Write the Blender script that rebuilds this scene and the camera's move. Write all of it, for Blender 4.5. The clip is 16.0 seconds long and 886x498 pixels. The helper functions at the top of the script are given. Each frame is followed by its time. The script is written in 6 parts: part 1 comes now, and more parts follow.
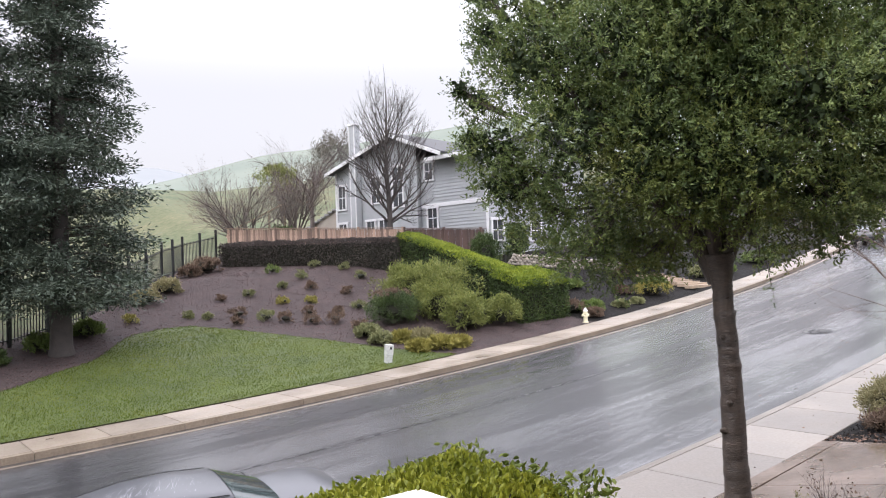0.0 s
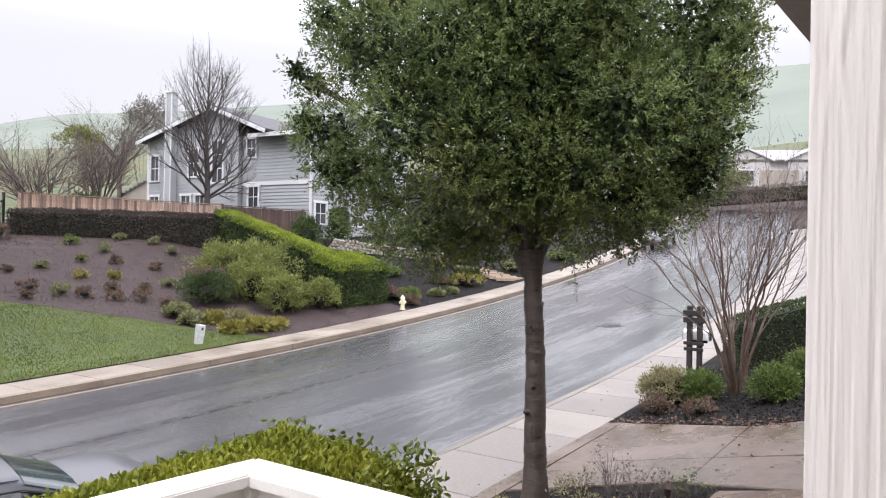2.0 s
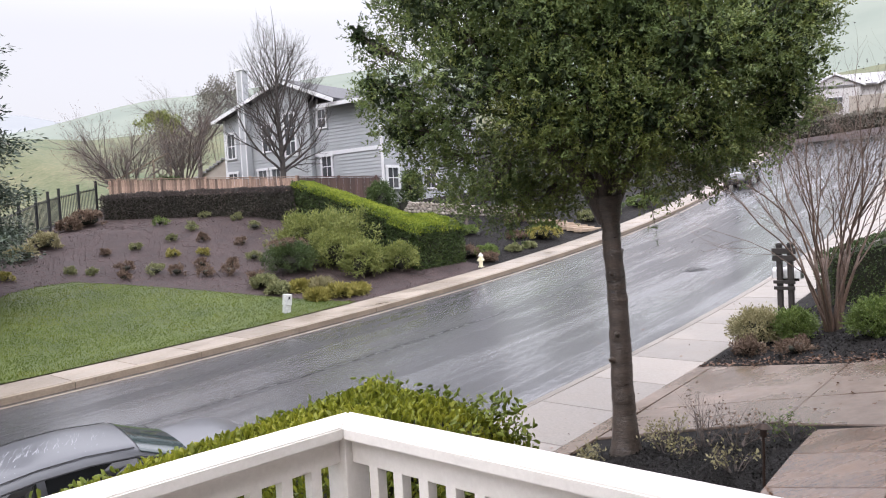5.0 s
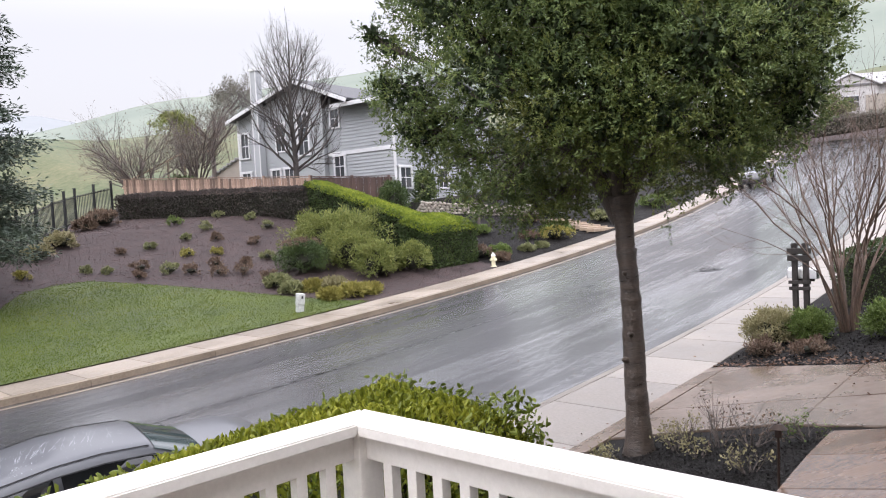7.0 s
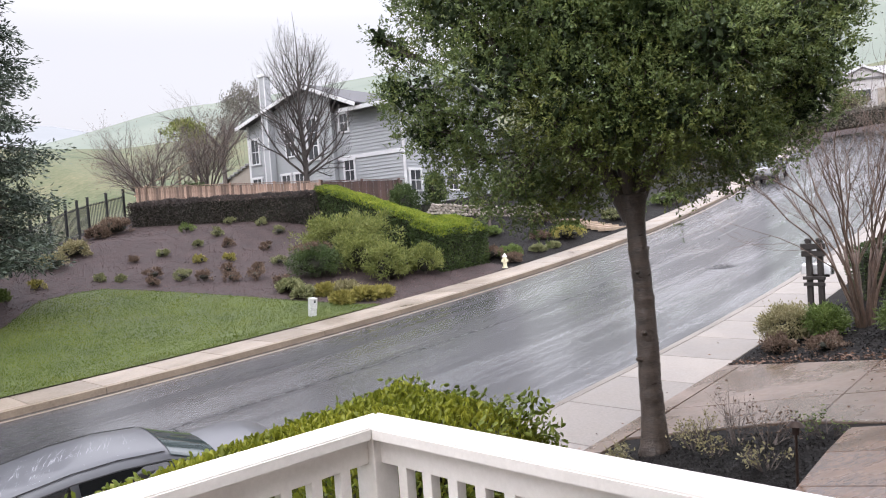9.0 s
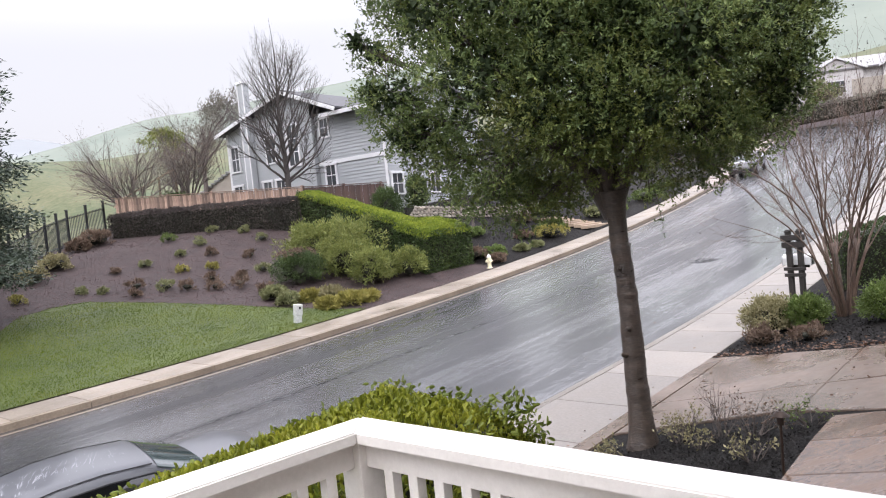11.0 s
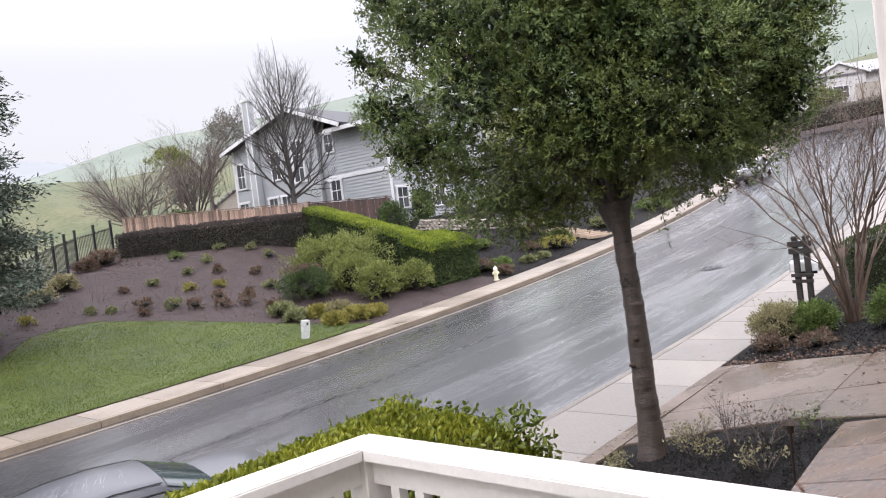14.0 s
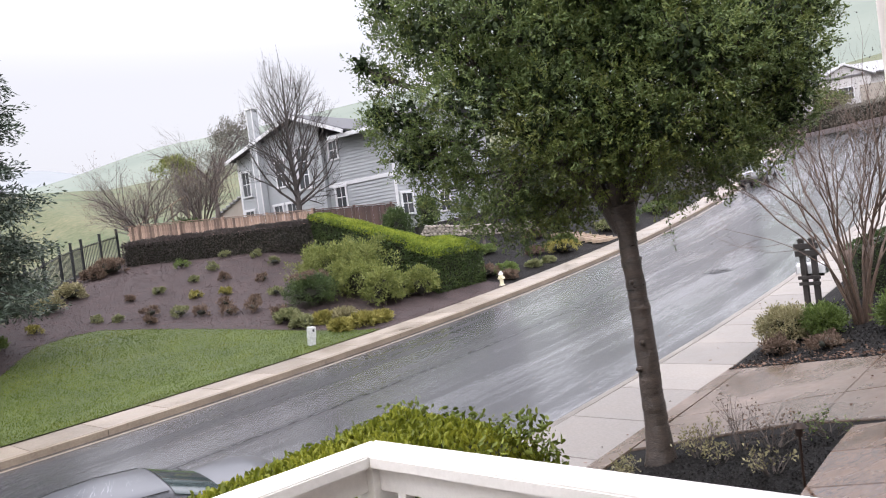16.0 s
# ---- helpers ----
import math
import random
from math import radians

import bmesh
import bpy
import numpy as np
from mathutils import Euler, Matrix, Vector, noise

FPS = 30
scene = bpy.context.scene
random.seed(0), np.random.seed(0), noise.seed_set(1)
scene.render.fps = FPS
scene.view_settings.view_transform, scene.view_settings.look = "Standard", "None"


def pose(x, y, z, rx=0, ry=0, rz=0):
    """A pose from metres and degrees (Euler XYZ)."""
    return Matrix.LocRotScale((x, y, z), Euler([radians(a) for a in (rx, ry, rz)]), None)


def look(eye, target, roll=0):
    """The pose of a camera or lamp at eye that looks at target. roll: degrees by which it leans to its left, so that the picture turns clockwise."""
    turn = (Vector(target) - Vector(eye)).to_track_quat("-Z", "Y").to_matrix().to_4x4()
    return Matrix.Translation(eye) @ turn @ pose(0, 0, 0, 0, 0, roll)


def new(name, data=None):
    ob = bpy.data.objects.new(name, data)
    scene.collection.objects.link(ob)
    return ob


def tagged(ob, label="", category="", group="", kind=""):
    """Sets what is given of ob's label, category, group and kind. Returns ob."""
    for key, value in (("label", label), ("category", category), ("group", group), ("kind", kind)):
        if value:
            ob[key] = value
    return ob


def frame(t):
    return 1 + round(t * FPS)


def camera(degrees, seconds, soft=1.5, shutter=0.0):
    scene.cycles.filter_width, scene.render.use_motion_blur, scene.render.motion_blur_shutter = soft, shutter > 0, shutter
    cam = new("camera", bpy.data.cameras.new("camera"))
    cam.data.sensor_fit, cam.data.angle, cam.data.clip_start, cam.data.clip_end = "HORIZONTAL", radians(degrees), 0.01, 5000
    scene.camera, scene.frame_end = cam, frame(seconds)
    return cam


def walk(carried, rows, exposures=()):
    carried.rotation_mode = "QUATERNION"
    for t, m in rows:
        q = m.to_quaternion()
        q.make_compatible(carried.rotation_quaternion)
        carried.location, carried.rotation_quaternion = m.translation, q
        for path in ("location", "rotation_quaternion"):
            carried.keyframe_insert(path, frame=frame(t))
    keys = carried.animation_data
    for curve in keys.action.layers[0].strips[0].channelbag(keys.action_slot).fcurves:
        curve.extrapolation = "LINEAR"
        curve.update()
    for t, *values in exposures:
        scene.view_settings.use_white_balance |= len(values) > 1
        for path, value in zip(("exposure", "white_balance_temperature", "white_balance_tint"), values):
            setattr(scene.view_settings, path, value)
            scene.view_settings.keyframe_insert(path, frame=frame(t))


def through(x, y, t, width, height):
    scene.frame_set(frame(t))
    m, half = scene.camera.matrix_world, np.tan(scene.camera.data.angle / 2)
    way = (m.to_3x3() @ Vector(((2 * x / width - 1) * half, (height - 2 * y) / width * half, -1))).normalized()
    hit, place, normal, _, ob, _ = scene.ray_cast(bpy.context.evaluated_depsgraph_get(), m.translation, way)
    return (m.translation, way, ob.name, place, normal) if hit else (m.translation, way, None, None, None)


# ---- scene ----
cam = camera(62.0, 16.0, soft=1.1)
PATH = [
    (0.0, pose(0.102, 0.147, 0.041, 91.61, 2.02, 0.09)),
    (0.5, pose(-0.007, 0.055, 0.018, 90.32, 0.45, -5.48)),
    (1.0, pose(-0.005, 0.024, 0.031, 90.20, -1.39, -11.47)),
    (1.5, pose(0.022, 0.025, 0.030, 90.48, -2.05, -14.87)),
    (2.0, pose(-0.001, 0.009, 0.031, 90.40, -1.09, -13.91)),
    (2.5, pose(0.000, 0.018, 0.025, 89.95, 0.25, -11.69)),
    (3.0, pose(0.008, 0.015, 0.023, 89.31, 1.25, -9.97)),
    (3.5, pose(0.004, 0.004, 0.014, 88.48, 2.10, -8.97)),
    (4.0, pose(0.008, 0.002, 0.010, 87.73, 2.66, -8.58)),
    (6.5, pose(-0.001, -0.012, 0.003, 87.15, 3.04, -7.51)),
    (7.0, pose(-0.001, -0.009, 0.002, 87.29, 3.04, -7.12)),
    (7.5, pose(-0.010, -0.007, 0.001, 87.46, 3.19, -6.53)),
    (8.0, pose(-0.013, 0.000, 0.001, 87.59, 3.39, -6.20)),
    (8.5, pose(-0.009, -0.002, 0.003, 87.62, 3.69, -6.10)),
    (9.0, pose(-0.000, 0.000, -0.000, 87.50, 4.10, -6.30)),
    (9.5, pose(0.002, -0.000, -0.002, 87.32, 4.62, -6.67)),
    (10.0, pose(0.008, 0.001, -0.003, 87.26, 5.02, -7.14)),
    (12.5, pose(0.020, -0.017, 0.004, 88.21, 6.67, -7.30)),
    (13.0, pose(0.024, -0.017, 0.006, 88.28, 6.80, -7.09)),
    (13.5, pose(0.027, -0.024, 0.008, 88.42, 6.89, -7.04)),
    (14.0, pose(0.028, -0.029, 0.009, 88.59, 6.94, -7.11)),
    (14.5, pose(0.032, -0.029, 0.006, 88.77, 7.11, -7.21)),
    (15.0, pose(0.034, -0.031, 0.009, 88.90, 7.30, -7.22)),
    (15.5, pose(0.030, -0.027, 0.008, 88.99, 7.42, -7.04)),
    (16.0, pose(0.029, -0.027, 0.009, 89.07, 7.47, -6.71)),
]
walk(cam, PATH)

# ---- light ----
world = bpy.data.worlds.new("overcast")
scene.world = world
world.use_nodes = True
wn, wl = world.node_tree.nodes, world.node_tree.links
wn.clear()
sky = wn.new("ShaderNodeTexSky")
sky.sky_type = "NISHITA"
sky.sun_disc = False
sky.sun_elevation = radians(48)
sky.sun_rotation = radians(200)
sky.air_density, sky.dust_density = 1.5, 4.0
grey = wn.new("ShaderNodeHueSaturation")
grey.inputs["Saturation"].default_value = 0.25
wl.new(sky.outputs[0], grey.inputs["Color"])
bg_sky = wn.new("ShaderNodeBackground")
bg_sky.inputs["Strength"].default_value = 0.06
wl.new(grey.outputs[0], bg_sky.inputs["Color"])
bg_cloud = wn.new("ShaderNodeBackground")
bg_cloud.inputs["Color"].default_value = (0.905, 0.89, 1.0, 1)
up = wn.new("ShaderNodeSeparateXYZ")
wl.new(wn.new("ShaderNodeTexCoord").outputs["Generated"], up.inputs[0])
lift = wn.new("ShaderNodeMapRange")   # an overcast sky is about three times as bright overhead as at the horizon
lift.interpolation_type = "SMOOTHSTEP"
lift.inputs["From Min"].default_value, lift.inputs["From Max"].default_value = 0.23, 0.60
lift.inputs["To Min"].default_value, lift.inputs["To Max"].default_value = 0.76, 3.7
wl.new(up.outputs["Z"], lift.inputs["Value"])
wl.new(lift.outputs[0], bg_cloud.inputs["Strength"])
add = wn.new("ShaderNodeAddShader")
wl.new(bg_sky.outputs[0], add.inputs[0])
wl.new(bg_cloud.outputs[0], add.inputs[1])
wout = wn.new("ShaderNodeOutputWorld")
wl.new(add.outputs[0], wout.inputs["Surface"])
sun_data = bpy.data.lights.new("sun", "SUN")
sun_data.energy, sun_data.angle, sun_data.color = 1.0, radians(60), (1, 0.98, 0.95)
sun = new("sun", sun_data)
sun.matrix_world = look((0, 0, 50), (12, 18, 0))

# ---- materials ----


def shader(name):
    m = bpy.data.materials.new(name)
    m.use_nodes = True
    return m, m.node_tree.nodes, m.node_tree.links, m.node_tree.nodes["Principled BSDF"]


def ramp_node(n, stops):
    r = n.new("ShaderNodeValToRGB")
    e = r.color_ramp.elements
    while len(e) < len(stops):
        e.new(0.5)
    for k, (at_, col) in enumerate(stops):
        e[k].position, e[k].color = at_, (*col, 1)
    return r


def noise_node(n, l, scale, detail=4, rough=0.6, vec=None, stretch=None):
    t = n.new("ShaderNodeTexNoise")
    t.inputs["Scale"].default_value, t.inputs["Detail"].default_value, t.inputs["Roughness"].default_value = scale, detail, rough
    if vec is None:
        vec = n.new("ShaderNodeTexCoord").outputs["Object"]
    if stretch:
        mp = n.new("ShaderNodeMapping")
        mp.inputs["Scale"].default_value = stretch
        l.new(vec, mp.inputs["Vector"])
        vec = mp.outputs[0]
    l.new(vec, t.inputs["Vector"])
    return t


def surface(name, c1, c2, scale=3.0, fine=40.0, rough=(0.6, 0.8), bump=0.2, dist=0.01, metal=0.0, spec=0.5,
            stretch=None, per_object=0.0, coat=0.0, island=False):
    """Two scales of noise between two colours, uneven roughness and fine relief."""
    m, n, l, b = shader(name)
    vec = n.new("ShaderNodeTexCoord").outputs["Object"]
    big = noise_node(n, l, scale, 5, 0.6, vec, stretch)
    small = noise_node(n, l, fine, 3, 0.7, vec, stretch)
    mix = n.new("ShaderNodeMath")
    mix.operation = "MULTIPLY_ADD"
    mix.inputs[1].default_value = 0.45
    l.new(small.outputs[0], mix.inputs[0])
    half = n.new("ShaderNodeMath")
    half.operation = "MULTIPLY"
    half.inputs[1].default_value = 0.55
    l.new(big.outputs[0], half.inputs[0])
    l.new(half.outputs[0], mix.inputs[2])
    r = ramp_node(n, [(0.32, c1), (0.68, c2)])
    l.new(mix.outputs[0], r.inputs[0])
    col = r.outputs[0]
    if per_object or island:
        rnd = n.new("ShaderNodeNewGeometry").outputs["Random Per Island"] if island else n.new("ShaderNodeObjectInfo").outputs["Random"]
        hs = n.new("ShaderNodeHueSaturation")
        mr = n.new("ShaderNodeMapRange")
        amount = per_object or 0.3
        mr.inputs["To Min"].default_value, mr.inputs["To Max"].default_value = 1 - amount, 1 + amount
        l.new(rnd, mr.inputs["Value"])
        l.new(mr.outputs[0], hs.inputs["Value"])
        l.new(col, hs.inputs["Color"])
        col = hs.outputs[0]
    l.new(col, b.inputs["Base Color"])
    rr = n.new("ShaderNodeMapRange")
    rr.inputs["From Min"].default_value, rr.inputs["From Max"].default_value = 0.3, 0.7
    rr.inputs["To Min"].default_value, rr.inputs["To Max"].default_value = rough
    l.new(big.outputs[0], rr.inputs["Value"])
    l.new(rr.outputs[0], b.inputs["Roughness"])
    b.inputs["Metallic"].default_value = metal
    b.inputs["Specular IOR Level"].default_value = spec
    b.inputs["Coat Weight"].default_value = coat
    b.inputs["Coat Roughness"].default_value = 0.06
    if bump:
        bp = n.new("ShaderNodeBump")
        bp.inputs["Strength"].default_value, bp.inputs["Distance"].default_value = bump, dist
        l.new(mix.outputs[0], bp.inputs["Height"])
        l.new(bp.outputs[0], b.inputs["Normal"])
    return m


def leaf_material(name, stops, rough=0.45, through=0.25, spec=0.4, patch=1.5):
    """Leaves: each its own shade, with larger lighter and darker patches, a little light passes through."""
    m, n, l, b = shader(name)
    rnd = n.new("ShaderNodeNewGeometry").outputs["Random Per Island"]
    big = noise_node(n, l, patch, 2)
    mx = n.new("ShaderNodeMath")
    mx.operation = "MULTIPLY_ADD"
    mx.inputs[1].default_value = 0.32
    l.new(rnd, mx.inputs[0])
    hv = n.new("ShaderNodeMath")
    hv.operation = "MULTIPLY"
    hv.inputs[1].default_value = 0.72
    l.new(big.outputs[0], hv.inputs[0])
    l.new(hv.outputs[0], mx.inputs[2])
    r = ramp_node(n, stops)
    l.new(mx.outputs[0], r.inputs[0])
    l.new(r.outputs[0], b.inputs["Base Color"])
    b.inputs["Roughness"].default_value = rough
    b.inputs["Specular IOR Level"].default_value = spec
    tr = n.new("ShaderNodeBsdfTranslucent")
    l.new(r.outputs[0], tr.inputs["Color"])
    ms = n.new("ShaderNodeMixShader")
    ms.inputs[0].default_value = through
    l.new(b.outputs[0], ms.inputs[1])
    l.new(tr.outputs[0], ms.inputs[2])
    l.new(ms.outputs[0], n["Material Output"].inputs["Surface"])
    return m


def road_material():
    """Wet asphalt: dark, under a film of water whose gloss runs in long streaks down the street."""
    m, n, l, b = shader("wet_asphalt")
    uv = n.new("ShaderNodeUVMap").outputs[0]

    def blend(one, other, share):
        k = n.new("ShaderNodeMix")
        k.data_type = "FLOAT"
        k.inputs[0].default_value = share
        l.new(one, k.inputs[2])
        l.new(other, k.inputs[3])
        return k.outputs[0]

    streak = noise_node(n, l, 1.0, 6, 0.62, uv, (0.05, 0.6, 1))
    fibre = noise_node(n, l, 1.0, 7, 0.7, uv, (0.13, 1.7, 1))
    blotch = noise_node(n, l, 0.32, 6, 0.62, uv, (0.55, 1.0, 1))
    grain = noise_node(n, l, 30, 4, 0.8, uv)
    speck = noise_node(n, l, 9, 5, 0.75, uv, (0.6, 1.2, 1))
    film = blend(blend(streak.outputs[0], blotch.outputs[0], 0.45), fibre.outputs[0], 0.34)
    wet = blend(film, speck.outputs[0], 0.2)
    r = ramp_node(n, [(0.42, (0.009, 0.009, 0.010)), (0.58, (0.034, 0.034, 0.038))])
    l.new(wet, r.inputs[0])
    l.new(r.outputs[0], b.inputs["Base Color"])
    b.inputs["Roughness"].default_value = 0.5
    b.inputs["Specular IOR Level"].default_value = 0.35
    ripple = noise_node(n, l, 4.0, 5, 0.65, uv, (0.5, 1.0, 1))
    bp0 = n.new("ShaderNodeBump")
    bp0.inputs["Distance"].default_value, bp0.inputs["Strength"].default_value = 0.02, 0.2
    l.new(ripple.outputs[0], bp0.inputs["Height"])
    bp = n.new("ShaderNodeBump")
    bp.inputs["Distance"].default_value, bp.inputs["Strength"].default_value = 0.012, 0.9
    l.new(grain.outputs[0], bp.inputs["Height"])
    cw = ramp_node(n, [(0.45, (0.30, 0.30, 0.30)), (0.49, (0.65, 0.65, 0.65)), (0.525, (1.0, 1.0, 1.0))])
    l.new(wet, cw.inputs[0])
    l.new(cw.outputs[0], b.inputs["Coat Weight"])
    cr = ramp_node(n, [(0.40, (0.08, 0.08, 0.08)), (0.62, (0.21, 0.21, 0.21))])
    l.new(streak.outputs[0], cr.inputs[0])
    l.new(cr.outputs[0], b.inputs["Coat Roughness"])
    b.inputs["Coat IOR"].default_value = 2.1
    l.new(bp0.outputs[0], b.inputs["Coat Normal"])
    l.new(bp.outputs[0], b.inputs["Normal"])
    return m


def glass_material(name, col, rough=0.04):
    m, n, l, b = shader(name)
    b.inputs["Base Color"].default_value = (*col, 1)
    b.inputs["Roughness"].default_value = rough
    b.inputs["Specular IOR Level"].default_value = 0.8
    return m


# Distant hill: mist is painted in as a pale colour that also glows.
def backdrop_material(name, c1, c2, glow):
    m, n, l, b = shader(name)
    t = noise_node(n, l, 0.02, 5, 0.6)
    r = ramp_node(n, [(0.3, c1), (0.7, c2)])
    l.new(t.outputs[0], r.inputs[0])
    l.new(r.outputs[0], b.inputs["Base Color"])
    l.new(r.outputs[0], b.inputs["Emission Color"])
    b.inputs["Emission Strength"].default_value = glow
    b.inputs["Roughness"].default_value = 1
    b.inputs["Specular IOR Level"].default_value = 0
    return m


M_ROAD = road_material()
M_SEAL = surface("crack_sealer", (0.012, 0.012, 0.014), (0.03, 0.03, 0.034), 5, 60, (0.2, 0.35), 0.1)
M_CONC = surface("wet_concrete", (0.125, 0.108, 0.092), (0.245, 0.217, 0.188), 0.9, 26, (0.3, 0.6), 0.15, 0.004, per_object=0.17)
M_WALK = surface("stained_tan_concrete", (0.12, 0.095, 0.07), (0.275, 0.235, 0.19), 0.7, 20, (0.25, 0.6), 0.15, 0.004, per_object=0.2)
M_CURB = surface("stained_curb_concrete", (0.105, 0.08, 0.058), (0.25, 0.20, 0.145), 1.2, 24, (0.4, 0.65), 0.2, 0.004, per_object=0.08)
M_DRIVE = surface("wet_driveway_concrete", (0.058, 0.039, 0.027), (0.20, 0.148, 0.115), 0.6, 9, (0.06, 0.5), 0.12, 0.004, per_object=0.08)
M_STAMP = surface("wet_stamped_concrete", (0.050, 0.026, 0.015), (0.185, 0.112, 0.068), 1.4, 14, (0.10, 0.4), 0.5, 0.012, stretch=(1, 2.4, 1), per_object=0.1)
M_MULCH = surface("bark_mulch", (0.021, 0.0155, 0.0150), (0.078, 0.058, 0.056), 1.5, 28, (0.7, 0.9), 0.9, 0.04, spec=0.2)
M_CHIP = surface("bark_chip", (0.045, 0.029, 0.027), (0.15, 0.104, 0.096), 3, 20, (0.6, 0.85), 0.2, spec=0.2, island=True)
M_DARKMULCH = surface("black_mulch", (0.004, 0.0038, 0.0036), (0.015, 0.013, 0.012), 2, 30, (0.7, 0.9), 0.9, 0.03, spec=0.12)
M_DARKCHIP = surface("black_bark_chip", (0.004, 0.0038, 0.0036), (0.022, 0.019, 0.0175), 3, 20, (0.55, 0.8), 0.2, spec=0.2, island=True)
M_LAWN = surface("lawn_soil", (0.030, 0.048, 0.007), (0.074, 0.098, 0.016), 0.7, 9, (0.7, 0.9), 0.6, 0.03)
M_BLADE = leaf_material("grass_blade", [(0.25, (0.038, 0.060, 0.007)), (0.48, (0.070, 0.100, 0.012)), (0.62, (0.108, 0.132, 0.020)), (0.9, (0.20, 0.20, 0.055))], 0.8, 0.3, 0.03, 0.6)
M_FIELD = surface("hill_grass", (0.034, 0.062, 0.020), (0.145, 0.132, 0.072), 0.16, 2.6, (0.9, 1), 0.5, 0.1)
M_BARK = surface("oak_bark", (0.020, 0.014, 0.011), (0.088, 0.064, 0.048), 5, 30, (0.3, 0.6), 0.8, 0.02, stretch=(1.6, 1.6, 0.8))
M_TRUNK = surface("wet_ringed_bark", (0.010, 0.0065, 0.005), (0.088, 0.064, 0.048), 5, 26, (0.25, 0.6), 0.9, 0.02, stretch=(0.8, 0.8, 3.4))
M_TWIG = surface("bare_twig_bark", (0.055, 0.045, 0.04), (0.16, 0.13, 0.115), 4, 30, (0.7, 0.9), 0.3)
M_PEAR = surface("dark_wet_bark", (0.022, 0.019, 0.018), (0.075, 0.062, 0.056), 4, 30, (0.6, 0.8), 0.3)
M_MYRTLE = surface("smooth_tan_bark", (0.030, 0.020, 0.016), (0.145, 0.092, 0.064), 4, 25, (0.5, 0.7), 0.3, stretch=(1.5, 1.5, 0.5))
M_OAK = leaf_material("oak_leaf", [(0.12, (0.034, 0.056, 0.020)), (0.45, (0.095, 0.137, 0.045)), (0.72, (0.18, 0.22, 0.066)), (0.95, (0.26, 0.265, 0.105))], 0.5, 0.3, 0.35)
M_SHADE = leaf_material("shade_dark_oak_leaf", [(0.1, (0.014, 0.024, 0.010)), (0.5, (0.030, 0.046, 0.018)), (0.9, (0.058, 0.076, 0.028))], 0.6, 0.1, 0.2)
M_OAKNEW = leaf_material("oak_leaf_young", [(0.1, (0.048, 0.066, 0.016)), (0.5, (0.125, 0.155, 0.038)), (0.9, (0.24, 0.25, 0.07))], 0.5, 0.35, 0.35)
# Hedge tops take the lighter leaf of each pair, sides the darker.
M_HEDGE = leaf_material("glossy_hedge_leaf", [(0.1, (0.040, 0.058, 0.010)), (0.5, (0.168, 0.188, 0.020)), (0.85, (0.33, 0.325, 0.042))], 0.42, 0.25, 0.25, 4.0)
M_HEDGESIDE = leaf_material("glossy_hedge_side_leaf", [(0.1, (0.030, 0.046, 0.010)), (0.5, (0.105, 0.135, 0.020)), (0.85, (0.20, 0.22, 0.035))], 0.42, 0.25, 0.25, 4.0)
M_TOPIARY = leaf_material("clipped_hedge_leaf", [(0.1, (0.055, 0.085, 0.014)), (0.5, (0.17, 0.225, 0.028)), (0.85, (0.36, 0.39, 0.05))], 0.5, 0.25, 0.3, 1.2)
M_TOPDARK = leaf_material("hedge_side_leaf", [(0.1, (0.022, 0.038, 0.013)), (0.6, (0.062, 0.095, 0.030)), (0.9, (0.13, 0.16, 0.05))], 0.5, 0.2, 0.3, 1.2)
M_DARKHEDGE = leaf_material("dark_hedge_leaf", [(0.1, (0.026, 0.022, 0.021)), (0.6, (0.075, 0.062, 0.057)), (0.95, (0.15, 0.12, 0.10))], 0.6, 0.1, 0.3, 1.0)
M_OLIVE = leaf_material("olive_shrub_leaf", [(0.1, (0.070, 0.086, 0.022)), (0.5, (0.176, 0.202, 0.056)), (0.9, (0.31, 0.33, 0.105))], 0.55, 0.25, 0.3, 1.5)
M_CONIFER = leaf_material("redwood_needle", [(0.1, (0.030, 0.044, 0.034)), (0.55, (0.074, 0.096, 0.072)), (0.9, (0.135, 0.155, 0.110))], 0.6, 0.15, 0.3, 0.8)
M_SAGE = leaf_material("sage_leaf", [(0.1, (0.09, 0.10, 0.045)), (0.6, (0.21, 0.22, 0.105)), (0.95, (0.36, 0.35, 0.19))], 0.7, 0.2, 0.2, 3)
M_YELLOW = leaf_material("yellow_green_leaf", [(0.1, (0.13, 0.125, 0.03)), (0.6, (0.30, 0.27, 0.07)), (0.95, (0.50, 0.43, 0.15))], 0.6, 0.25, 0.3, 3)
M_RUST = leaf_material("rusty_leaf", [(0.1, (0.075, 0.05, 0.038)), (0.6, (0.17, 0.12, 0.088)), (0.95, (0.29, 0.22, 0.155))], 0.7, 0.2, 0.2, 3)
M_BUSH = leaf_material("fresh_bush_leaf", [(0.1, (0.045, 0.072, 0.018)), (0.6, (0.13, 0.18, 0.046)), (0.95, (0.25, 0.29, 0.10))], 0.5, 0.25, 0.3, 3)
M_HAZEL = leaf_material("grey_brown_leaf", [(0.1, (0.11, 0.105, 0.088)), (0.6, (0.19, 0.18, 0.15)), (0.95, (0.28, 0.25, 0.21))], 0.7, 0.2, 0.2, 1.5)
M_DRY = leaf_material("dry_bush_leaf", [(0.1, (0.13, 0.13, 0.06)), (0.6, (0.29, 0.26, 0.14)), (0.95, (0.46, 0.41, 0.27))], 0.6, 0.25, 0.3, 3)
M_CORE = surface("shade_dark_filler", (0.010, 0.012, 0.007), (0.028, 0.028, 0.016), 4, 20, (0.9, 1), 0.5)
